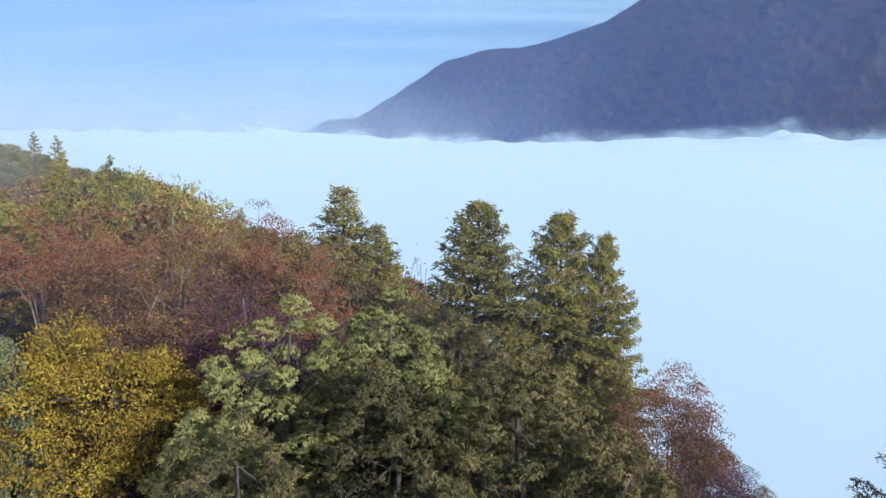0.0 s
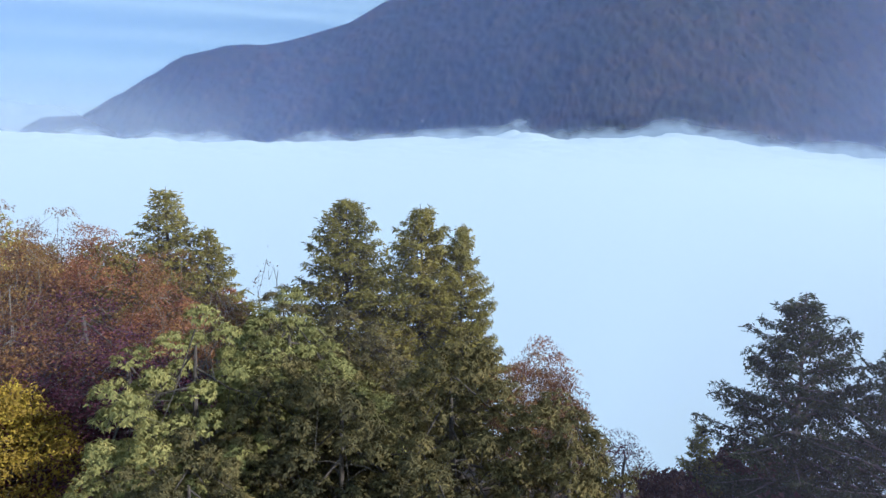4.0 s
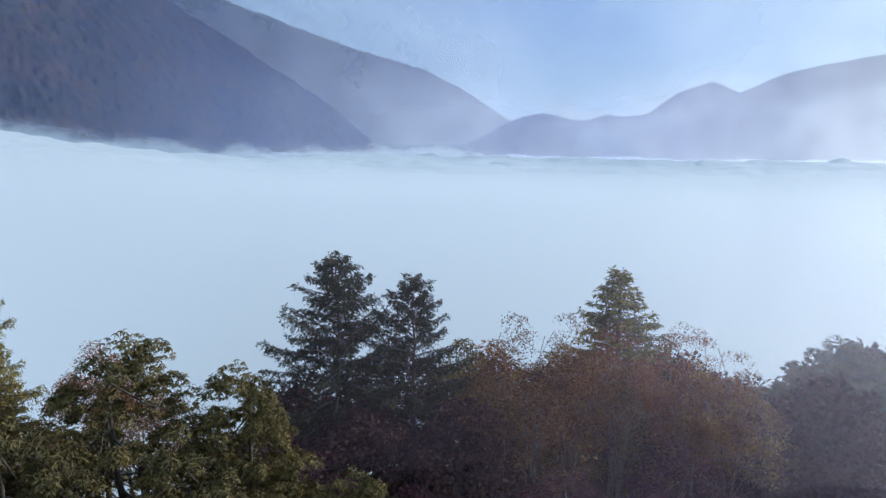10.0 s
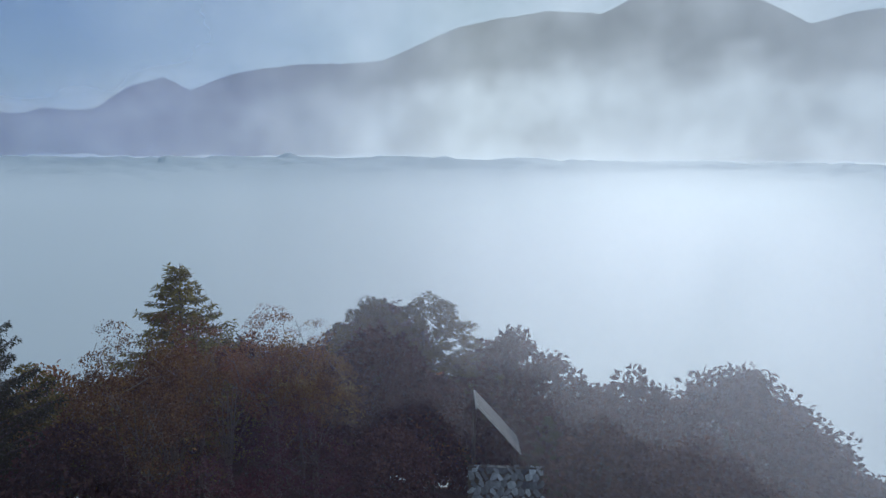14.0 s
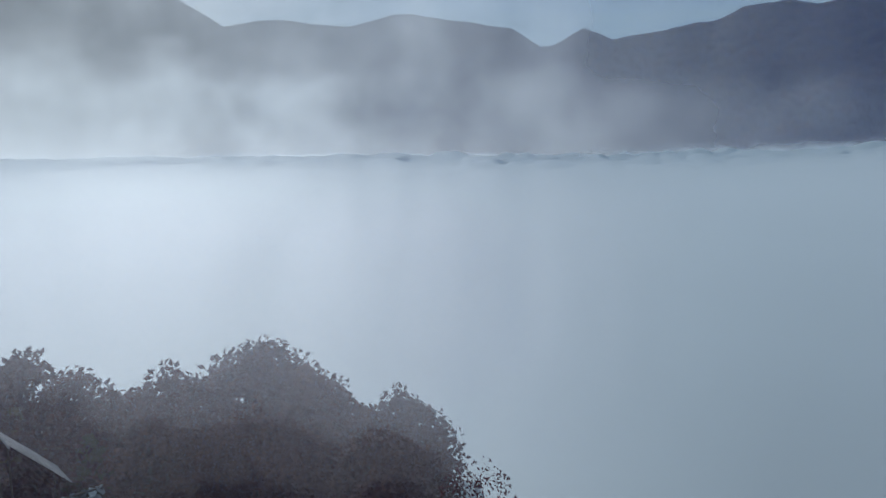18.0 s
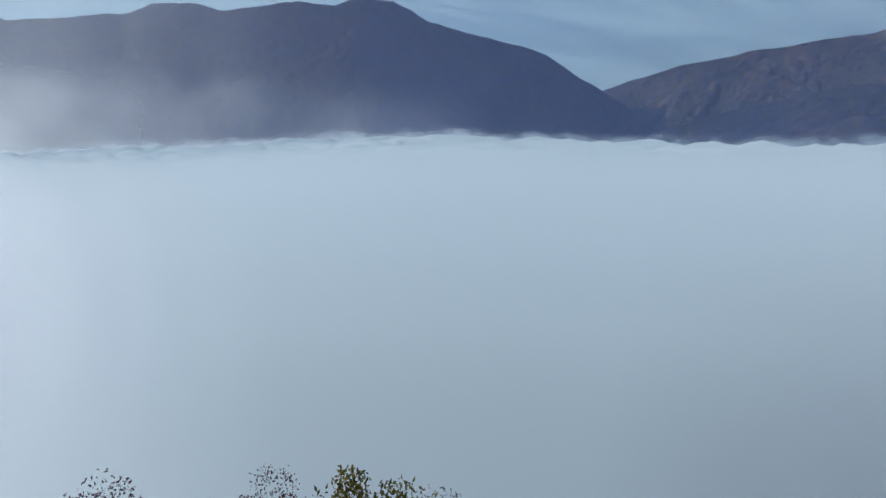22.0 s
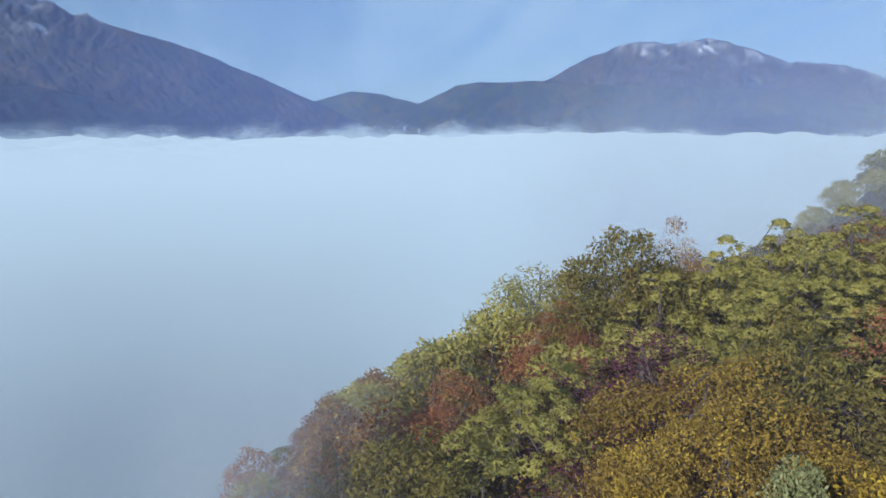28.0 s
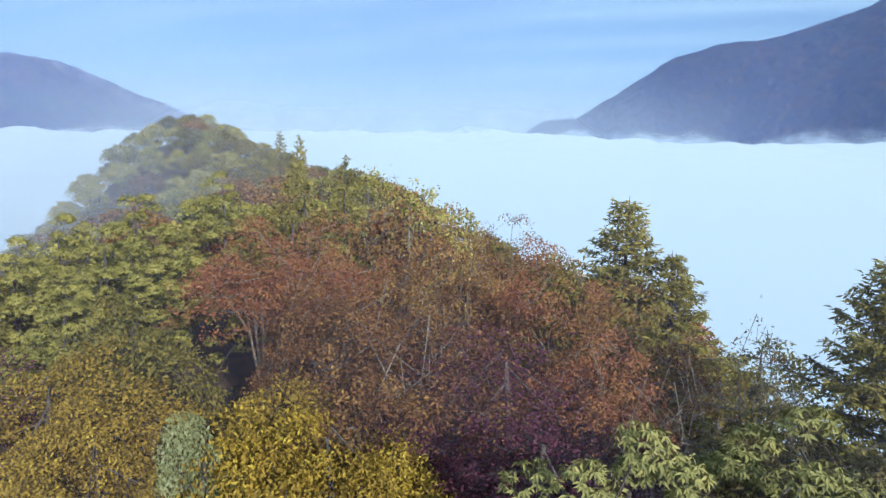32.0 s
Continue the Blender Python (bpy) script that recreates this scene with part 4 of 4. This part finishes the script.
# kind, x, y, height of the top over the camera's mean level, breadth
TREES = [
    ("spruce", 3.0, 47.0, -3.4, 1.6), ("spruce", 6.0, 46.0, -6.6, 1.5), ("larch", 14.0, 29.8, -3.2, 1.35), ("larch", 19.3, 30.7, -3.9, 1.2), ("larch", 21.9, 30.0, -5.2, 0.85),
    ("backlit_larch", 33.0, 12.3, -7.1, 1.2), ("backlit_larch", 33.3, 7.3, -8.2, 0.95), ("spruce", 50.9, -4.9, -10.4, 1.7), ("spruce", 30.6, 16.2, -15.0, 1.1),
    ("chestnut", 4.8, 18.4, -5.6, 0.8), ("chestnut", 9.0, 21.5, -6.0, 0.9), ("backlit_chestnut", 9.6, 13.2, -7.6, 0.8), ("backlit_chestnut", 15.2, 13.0, -6.6, 0.8), ("backlit_chestnut", 4.0, 11.5, -9.0, 0.75),
    ("backlit_chestnut", 12.0, 8.0, -9.4, 0.75), ("backlit_chestnut", 17.6, 9.6, -8.4, 0.7), ("backlit_chestnut", 15.0, 3.4, -10.9, 0.75), ("chestnut", 2.0, 15.8, -10.0, 0.7),
    ("copper", 22.5, 19.1, -10.6, 0.9), ("red", 24.0, 23.0, -10.4, 0.9), ("crimson", 26.0, 17.0, -15.0, 1.2), ("olive", 21.0, 11.5, -14.0, 0.9), ("crimson", 24.5, 10.0, -16.0, 1.2),
    ("red", 31.0, 36.0, -20.5, 1.3), ("crimson", 34.0, 38.0, -23.6, 1.6), ("copper", 37.0, 37.0, -26.0, 1.6), ("olive", 40.0, 33.0, -27.0, 1.5), ("crimson", 29.0, 31.0, -19.5, 1.3), ("crimson", 38.0, 26.0, -24.0, 1.5), ("olive", 36.0, 20.0, -20.0, 1.3),
    ("crimson", 1.0, 26.0, -8.9, 1.35), ("crimson", -1.5, 31.0, -7.4, 1.35), ("crimson", -4.0, 25.5, -10.2, 1.2), ("red", 2.5, 34.0, -7.6, 1.0), ("bare", 6.4, 30.0, -6.3, 0.8), ("copper", 4.0, 39.0, -6.4, 1.0), ("bare", 9.5, 36.0, -6.0, 0.9),
    ("yellow", -6.2, 22.5, -7.9, 0.95), ("yellow", -10.4, 26.0, -8.9, 0.95), ("yellow", -22.0, 25.5, -9.2, 1.15), ("yellow", -17.5, 23.0, -10.5, 1.0), ("silver", -10.0, 20.3, -8.1, 0.62), ("olive", -22.5, 31.0, -7.6, 0.9),
    ("red", -18.1, 37.0, -3.1, 1.05), ("red", -14.5, 40.0, -2.5, 0.9), ("copper", -5.1, 31.0, -4.4, 1.15), ("copper", -8.0, 43.0, -2.9, 1.0), ("copper", -11.5, 34.0, -4.5, 0.9), ("red", -1.0, 42.0, -4.3, 1.0), ("copper", -4.5, 48.0, -3.9, 1.0), ("olive", 0.0, 44.0, -5.7, 0.9),
    ("crimson", -28.8, 26.1, -9.8, 1.45), ("crimson", -23.0, 19.0, -15.0, 1.2), ("green_chestnut", -29.0, 18.5, -10.8, 0.85), ("green_chestnut", -33.0, 22.5, -11.2, 0.8), ("olive", -26.1, 14.5, -15.5, 1.0), ("olive", -31.5, 12.5, -15.0, 1.1), ("olive", -22.0, 12.2, -16.5, 1.0), ("red", -36.5, 17.0, -14.0, 1.0),
    ("green_chestnut", -32.5, 40.0, -4.8, 0.85), ("green_chestnut", -35.4, 46.5, -3.2, 0.85), ("green_chestnut", -38.0, 37.5, -6.0, 0.8), ("green_chestnut", -30.0, 34.0, -7.6, 0.8), ("green_chestnut", -33.0, 54.0, -2.2, 0.85), ("green_chestnut", -41.0, 44.0, -4.8, 0.8), ("green_chestnut", -36.5, 31.5, -7.8, 0.75),
    ("olive", -40.5, 32.5, -5.9, 0.9), ("copper", -44.0, 36.0, -5.2, 0.8), ("olive", -46.0, 31.6, -6.3, 0.8), ("red", -42.0, 26.5, -10.5, 0.9),
    ("far_olive", -21.5, 47.0, -3.6, 1.0), ("far_larch", -24.5, 62.0, -1.4, 1.0), ("far_larch", -28.5, 60.0, -1.0, 1.0), ("far_olive", -25.0, 55.0, -2.2, 1.0), ("far_copper", -16.0, 55.0, -3.4, 1.0), ("far_green", -16.4, 62.0, -3.0, 1.0), ("bare", -24.0, 72.0, -1.6, 1.0),
    ("copper", 31.6, -0.3, -9.4, 0.95), ("copper", 35.9, -2.4, -10.0, 0.85), ("red", 37.2, -9.5, -9.9, 0.85), ("copper", 35.2, -11.8, -11.3, 0.85), ("olive", 38.2, 5.0, -13.5, 1.0), ("bare", 33.0, -5.5, -11.0, 0.8), ("red", 41.0, -5.0, -11.4, 0.9),
    ("backlit_chestnut", 43.5, -25.0, -12.2, 1.0), ("backlit_chestnut", 46.5, -20.0, -12.8, 0.9), ("silhouette", 40.0, -18.0, -14.0, 1.0), ("silhouette", 54.0, -24.0, -15.4, 1.0), ("silhouette", 37.0, -30.0, -15.0, 1.0), ("crimson", 30.0, -9.0, -15.5, 1.3), ("crimson", 26.5, -3.0, -16.0, 1.3), ("silhouette", 28.0, -14.0, -17.0, 1.0), ("crimson", 16.5, -3.6, -12.6, 0.9), ("crimson", 22.0, 3.5, -16.0, 1.2), ("silhouette", 32.0, -38.0, -18.0, 1.0),
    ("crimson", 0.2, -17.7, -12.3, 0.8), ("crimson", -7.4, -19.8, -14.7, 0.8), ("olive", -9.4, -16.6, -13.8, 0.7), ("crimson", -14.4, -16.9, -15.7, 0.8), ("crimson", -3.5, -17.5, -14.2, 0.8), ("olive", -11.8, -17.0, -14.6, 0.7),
    ("silhouette", 30.1, -48.9, -18.6, 1.0), ("silhouette", 30.0, -57.6, -24.0, 1.0), ("silhouette", 27.8, -79.9, -34.2, 1.0),
    ("backlit_larch", 31.0, -28.6, -20.6, 0.8), ("silhouette", 29.5, 9.5, -15.2, 1.0), ("silhouette", 30.5, 3.2, -14.6, 1.0), ("silhouette", 27.0, 14.0, -15.8, 0.9), ("silhouette", 35.5, 16.0, -16.5, 1.0), ("backlit_chestnut", 8.2, 16.5, -7.8, 0.75), ("backlit_chestnut", 9.5, 26.5, -7.6, 0.75), ("backlit_chestnut", 12.8, 23.8, -7.8, 0.75), ("far_copper", -58.6, 9.9, -24.0, 1.0), ("far_red", -71.3, 0.5, -35.0, 1.0), ("far_copper", -77.0, 10.3, -31.2, 1.0), ("far_green", -96.1, 40.0, -20.5, 1.0), ("far_green", -104.1, 48.3, -19.4, 1.0), ("far_olive", -50.0, 18.0, -17.0, 1.0), ("far_green", -56.0, 25.0, -14.5, 1.0), ("far_copper", -45.0, 12.5, -19.5, 1.0), ("far_olive", -38.0, 8.5, -19.2, 0.75), ("far_olive", -30.0, 4.0, -20.5, 0.9),
    ("far_green", -37.4, 96.0, -3.2, 1.0), ("far_larch", -73.9, 131.3, 1.8, 1.0), ("far_larch", -66.0, 126.0, 1.0, 1.0),
]
for i, (k, x, y, tip, wide) in enumerate(TREES):
    plant(k, x, y, 30 + tip, turn=i * 1.37, wide=wide)


def key_out(r, az):
    """Far ends of the spur that lie below the fog."""
    return r > 260 or (az > 180 and r > 150 and not 294 < az < 345)


def fill_wood():
    """The rest of the wood on the spur, with spacing, in the colours of its stretch."""
    rng = np.random.default_rng(5)
    n = 0
    for _ in range(9000):
        along, side = rng.uniform(-110, 320), rng.uniform(-95, 110)
        x, y = -0.53 * along + 0.848 * side, 0.848 * along + 0.53 * side
        r, az = math.hypot(x, y), math.degrees(math.atan2(x, y)) % 360
        if key_out(r, az) or r < 24 or 166 < az < 268 or (12 < az < 80 and r > 44) or (r < 62 and not 60 < az < 166) or (r < 40):
            continue
        g = float(ground_z(x, y))
        if g < -24 or (333 < az and r > 120 and g < 6):
            continue
        top = (x + 145) ** 2 + (y - 179) ** 2 < 60 ** 2
        gap = (4.0 if az < 180 else 5.2) if r < 75 or top else 7.4
        if any((x - a) ** 2 + (y - b) ** 2 < gap * gap for a, b, c in PLACED):
            continue
        # sunward stretch: mostly trees with shade painted into their leaves
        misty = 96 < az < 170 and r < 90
        key = "silhouette" if misty and rng.random() < 0.85 else rng.choice(["far_green", "far_copper", "far_olive", "far_red", "far_larch"], p=[0.3, 0.26, 0.26, 0.1, 0.08] if az > 180 else [0.12, 0.4, 0.3, 0.13, 0.05])
        if key == "far_larch" and 250 < az < 305:
            key = "far_copper"
        if r > 75 and key != "silhouette":
            key = {"far_green": "edge_green", "far_copper": "edge_copper", "far_red": "edge_copper"}.get(key, "edge_olive" if key != "far_larch" else key)
        if top and rng.random() < 0.9:
            key = "edge_green" if rng.random() < 0.5 else "edge_olive"
        h = rng.uniform(9.5, 13.0) * (1.12 if key == "far_larch" else 1.0)
        if top:
            h *= 0.76
        if az > 134 and az < 170:
            # the wood's outline sinks towards the valley
            h = min(h, 30 - g - math.hypot(x + 7, y - 6) * math.tan(radians(np.interp(az, [134, 145, 152, 160, 170], [15.5, 17.5, 19, 21.5, 27]))))
            if h < 4.5:
                continue
        if 240 < az < 292 and r < 130:
            # the shaded flank falls away into the fog
            turn_to = math.degrees(math.atan2(x - 4, y - 8)) % 360
            h = min(h, 30 - g - math.hypot(x - 4, y - 8) * math.tan(radians(np.interp(turn_to, [258, 261, 267, 273.5, 282, 288], [31, 29, 25.5, 20.8, 16.4, 11]))))
            if h < 4.5:
                continue
        plant(key, x, y, g + h, turn=rng.uniform(0, 6.2), wide=rng.uniform(0.95, 1.3))
        n += 1
    # low young trees in the hollow under the flight
    for _ in range(400):
        r, a = 23 * math.sqrt(rng.random()), rng.uniform(0, 6.283)
        x, y = r * math.sin(a), r * math.cos(a)
        if any((x - u) ** 2 + (y - v) ** 2 < 26 for u, v, c in PLACED):
            continue
        plant(rng.choice(["far_olive", "far_copper", "far_red", "far_green"]), x, y, float(ground_z(x, y)) + rng.uniform(5.0, 7.0), turn=rng.uniform(0, 6.2), wide=1.3)


fill_wood()
# models that found no place
for pool in KINDS.values():
    for src in pool:
        if src.name not in used:
            for ob in [*src.children, src]:
                bpy.data.objects.remove(ob)


# ---- hut with a slab roof, and the slatted shelter above it ----
def box(bm, sx, sy, sz, m):
    """A block of the given size about the pose m, its edges slightly broken."""
    got = bmesh.ops.create_cube(bm, size=1.0, matrix=m @ Matrix.Diagonal((sx, sy, sz, 1)))
    return got["verts"]


def part(name, bm, mat, parent, label=""):
    me = bpy.data.meshes.new(name)
    bm.to_mesh(me)
    bm.free()
    me.materials.append(mat)
    return child(name, me, parent, label)


def block(name, size, m, mat, parent, label="", bevel=0.02):
    bm = bmesh.new()
    box(bm, *size, m)
    if bevel:
        bmesh.ops.bevel(bm, geom=bm.edges[:], offset=bevel, segments=1, affect="EDGES")
    return part(name, bm, mat, parent, label)


def slab_material():
    """Grey stone slabs, each of its own tone."""
    m, nt, out = material("stone_slab")
    info = nt.nodes.new("ShaderNodeObjectInfo")
    tone = ramp(nt, info.outputs["Random"], [(0.0, (0.10, 0.095, 0.095)), (0.6, (0.26, 0.25, 0.24)), (0.85, (0.5, 0.48, 0.46)), (1.0, (0.68, 0.66, 0.64))])
    col = mix(nt, 1.0, tone, ramp(nt, noise_at(nt, 2.5, 6.0, 0.6), [(0.35, (0.7, 0.7, 0.7)), (0.65, (1.2, 1.2, 1.2))]), "MULTIPLY")
    p = node(nt, "ShaderNodeBsdfPrincipled", Roughness=0.6)
    nt.links.new(col, p.inputs["Base Color"])
    bp = node(nt, "ShaderNodeBump", Strength=0.5, Distance=0.03)
    nt.links.new(noise_at(nt, 9.0, 6.0, 0.65), bp.inputs["Height"])
    nt.links.new(bp.outputs[0], p.inputs["Normal"])
    nt.links.new(p.outputs[0], out.inputs[0])
    return m


MAT["stone_slab"] = slab_material()
MAT["masonry"] = plain_material("masonry", (0.22, 0.20, 0.17), (0.40, 0.37, 0.33), 2.2, 0.9, 0.7)
MAT["white_wood"] = plain_material("white_painted_wood", (0.40, 0.37, 0.35), (0.60, 0.57, 0.54), 2.0, 0.6, 0.2, stretch=(1, 8, 8))
MAT["old_wood"] = plain_material("old_wood", (0.08, 0.06, 0.045), (0.18, 0.14, 0.10), 2.5, 0.85, 0.4, stretch=(1, 1, 8))


def build_hut():
    rng = random.Random(3)
    x, y = 26.7, -22.0
    g = float(ground_z(x, y)) - 0.2
    hut = new("hut")
    hut.matrix_basis = pose(x, y, g, 0, 0, -30)
    eave, ridge = 30 - 23.9 - g, 30 - 21.5 - g
    half, long = 2.2, 4.6
    for sx in (-1, 1):
        block("wall", (0.4, long - 0.8, eave), pose(sx * (half - 0.5), 0, eave / 2), MAT["masonry"], hut, "rough stone wall")
    for sy in (-1, 1):
        bm = bmesh.new()
        w = half - 0.3
        low = [bm.verts.new((px, sy * (long / 2 - 0.4) + t, pz)) for t in (-0.2, 0.2) for px, pz in ((-w, 0), (w, 0), (w, eave), (0, ridge - 0.2), (-w, eave))]
        bm.faces.new(low[:5][::-1])
        bm.faces.new(low[5:])
        for i in range(5):
            j = (i + 1) % 5
            bm.faces.new((low[i], low[j], low[5 + j], low[5 + i]))
        part("gable", bm, MAT["masonry"], hut, "rough stone gable wall")
    slope = math.atan2(ridge - eave, half)
    span = math.hypot(half, ridge - eave)
    for sx in (-1, 1):
        roof = block("roof", (span + 0.3, long + 0.3, 0.12), pose(sx * half / 2, 0, (eave + ridge) / 2, 0, sx * math.degrees(slope), 0), MAT["old_wood"], hut, "boarded roof slope")
        slabs = [bpy.data.meshes.new("slab") for _ in range(4)]
        for me in slabs:
            bm = bmesh.new()
            n = 6
            ring = [(0.33 * (1 + rng.uniform(-0.35, 0.3)) * math.cos(6.283 * i / n + 0.3), 0.30 * (1 + rng.uniform(-0.35, 0.3)) * math.sin(6.283 * i / n + 0.3)) for i in range(n)]
            lo, hi = [bm.verts.new((a, b, 0)) for a, b in ring], [bm.verts.new((a * 0.95, b * 0.95, 0.055)) for a, b in ring]
            bm.faces.new(lo[::-1])
            bm.faces.new(hi)
            for i in range(n):
                bm.faces.new((lo[i], lo[(i + 1) % n], hi[(i + 1) % n], hi[i]))
            bm.to_mesh(me)
            bm.free()
            me.materials.append(MAT["stone_slab"])
        for row in range(7):
            for col in range(10):
                d = (row + 0.4) / 7 * (span + 0.1)
                yy = (col - 4.5 + 0.5 * (row % 2) - 0.25) * 0.47 + rng.uniform(-0.05, 0.05)
                ob = child("slab", slabs[rng.randrange(4)], hut)
                ob.matrix_basis = pose(sx * (half - d * math.cos(slope)), yy, eave + d * math.sin(slope) + 0.09 + 0.02 * (row % 2) + rng.uniform(0, 0.03), 0, sx * (math.degrees(slope) - 8) + rng.uniform(-9, 9), rng.uniform(-60, 60))
    block("ridge_beam", (0.3, long - 1.6, 0.1), pose(0, -0.3, ridge + 0.06, 3, 0, 2), MAT["stone_slab"], hut, "row of grey ridge stones", 0.03)
    tagged(hut, "small stone hut with a roof of grey stone slabs", "hut")


def build_slatted_roof():
    """A steep roof of white slats over a small open shelter beside the hut."""
    top_mid, low_mid = Vector((30.9, -22.0, 12.0)), Vector((29.05, -24.7, 8.45))
    along = Vector((-0.885, 0.465, 0.0)).normalized()
    down = low_mid - top_mid
    down -= along * down.dot(along)
    length, wide = down.length, 3.3
    down.normalize()
    out = along.cross(down)
    turn = Matrix((along, down, out)).transposed()
    g = float(ground_z(29.9, -23.4))
    shelter = new("shelter")
    shelter.location = (29.9, -23.4, g)
    mid = (top_mid + low_mid) / 2 - shelter.location
    frame_at = Matrix.Translation(mid) @ turn.to_4x4()
    side = 1 if out.z > 0 else -1
    for i in range(6):
        u = (i - 2.5) * wide / 6
        for a, b in ((-0.5, 0.2), (0.215, 0.5)):
            block("slat", (wide / 6 - 0.29, (b - a) * length, 0.035), frame_at @ pose(u, (a + b) / 2 * length, side * (0.06 if a < 0 else 0.035)), MAT["white_wood"], shelter, "", 0.008)
    for v, h in ((-0.47, 0.09), (0.205, 0.08), (0.47, 0.09)):
        block("batten", (wide, 0.12, h), frame_at @ pose(0, v * length, -side * 0.03), MAT["white_wood"] if v < 0 else MAT["old_wood"], shelter)
    for u in (-0.48, 0.48):
        for v in (-0.47, 0.47):
            p = frame_at @ Vector((u * wide, v * length, -side * 0.12))
            foot = float(ground_z(p.x + shelter.location.x, p.y + shelter.location.y)) - g - 0.3
            block("post", (0.1, 0.1, p.z - foot), pose(p.x, p.y, (p.z + foot) / 2), MAT["old_wood"], shelter, "dark wooden post")
    tagged(shelter, "open wooden shelter with a steep white slatted roof", "shelter")


build_hut()
build_slatted_roof()


# ---- houses on the far slopes ----
MAT["plaster"] = plain_material("pale_plaster", (0.62, 0.60, 0.56), (0.80, 0.78, 0.74), 0.3, 0.85, 0.0)
MAT["tile_roof"] = plain_material("tile_roof", (0.16, 0.09, 0.07), (0.30, 0.18, 0.14), 0.4, 0.85, 0.0)
MAT["pane"] = plain_material("dark_window", (0.03, 0.035, 0.04), (0.06, 0.065, 0.07), 0.5, 0.2, 0.0)


def house_model(w, d, h, label):
    house = new("house")
    bm = bmesh.new()
    box(bm, w, d, h + 3, pose(0, 0, h / 2 - 1.5))
    part("wall", bm, MAT["plaster"], house, "pale plastered wall")
    bm = bmesh.new()
    e = 0.5
    vs = [bm.verts.new(v) for v in ((-w / 2 - e, -d / 2 - e, h), (w / 2 + e, -d / 2 - e, h), (w / 2 + e, d / 2 + e, h), (-w / 2 - e, d / 2 + e, h), (-w / 2 - e, 0, h + d * 0.32), (w / 2 + e, 0, h + d * 0.32))]
    for f in ((0, 1, 5, 4), (2, 3, 4, 5), (1, 2, 5), (3, 0, 4), (3, 2, 1, 0)):
        bm.faces.new([vs[i] for i in f])
    part("roof", bm, MAT["tile_roof"], house, "brown tiled roof")
    for fx in (-0.3, 0.0, 0.3):
        for fz in (0.3, 0.72):
            bm = bmesh.new()
            box(bm, 1.1, 0.1, 1.5, pose(fx * w, -d / 2 - 0.04, fz * h))
            part("window", bm, MAT["pane"], house)
    return tagged(house, label, "house", group="houses of the far village")


def on_slope(ob, head, elev):
    """The place on a far slope that is seen from the spur in that heading and elevation."""
    co = np.empty(len(ob.data.vertices) * 3, np.float32)
    ob.data.vertices.foreach_get("co", co)
    co = co.reshape(-1, 3)
    az = np.degrees(np.arctan2(co[:, 0], co[:, 1])) % 360
    el = np.degrees(np.arctan2(co[:, 2] - 30, np.hypot(co[:, 0], co[:, 1])))
    miss = ((az - head + 180) % 360 - 180) ** 2 + (el - elev) ** 2
    return co[np.argmin(miss)]


def build_villages():
    rng = random.Random(8)
    models = [house_model(13, 10, 7, "white house with a brown roof in the far village"), house_model(18, 11, 9, "large pale house in the far village"), house_model(10, 9, 6, "small white cottage on the far slope")]
    first = set()

    def put(ob, head, elev, m, size=0.55):
        p = on_slope(ob, head, elev)
        a = math.degrees(math.atan2(p[0], p[1]))
        mm = pose(float(p[0]), float(p[1]), float(p[2]) + 0.6, 0, 0, -a + rng.uniform(-40, 40)) @ Matrix.Scale(size, 4)
        if m not in first:
            first.add(m)
            models[m].matrix_basis = mm
        else:
            copy_thing(models[m], mm @ Matrix.Scale(1 / models[m].scale[0], 4))
    hill, peak, near_hill = SLOPES[8], SLOPES[5], SLOPES[0]
    for _ in range(26):
        put(hill, rng.gauss(278.6, 1.9), rng.gauss(0.85, 0.22) + 0.1, rng.choice((0, 0, 1, 2)))
    for _ in range(7):
        put(hill, rng.uniform(283, 292), rng.uniform(0.9, 1.6), rng.choice((0, 2)))
    for _ in range(6):
        put(peak, rng.gauss(231.3, 0.5), rng.gauss(1.9, 0.12), rng.choice((0, 2)))
    for head, elev, m in ((19.0, 1.6, 1), (19.5, 1.55, 2), (50.2, 4.6, 2), (37.0, 7.0, 2), (61.6, -0.9, 2), (40.5, 10.2, 2)):
        put(near_hill, head, elev, m, 0.55)


build_villages()
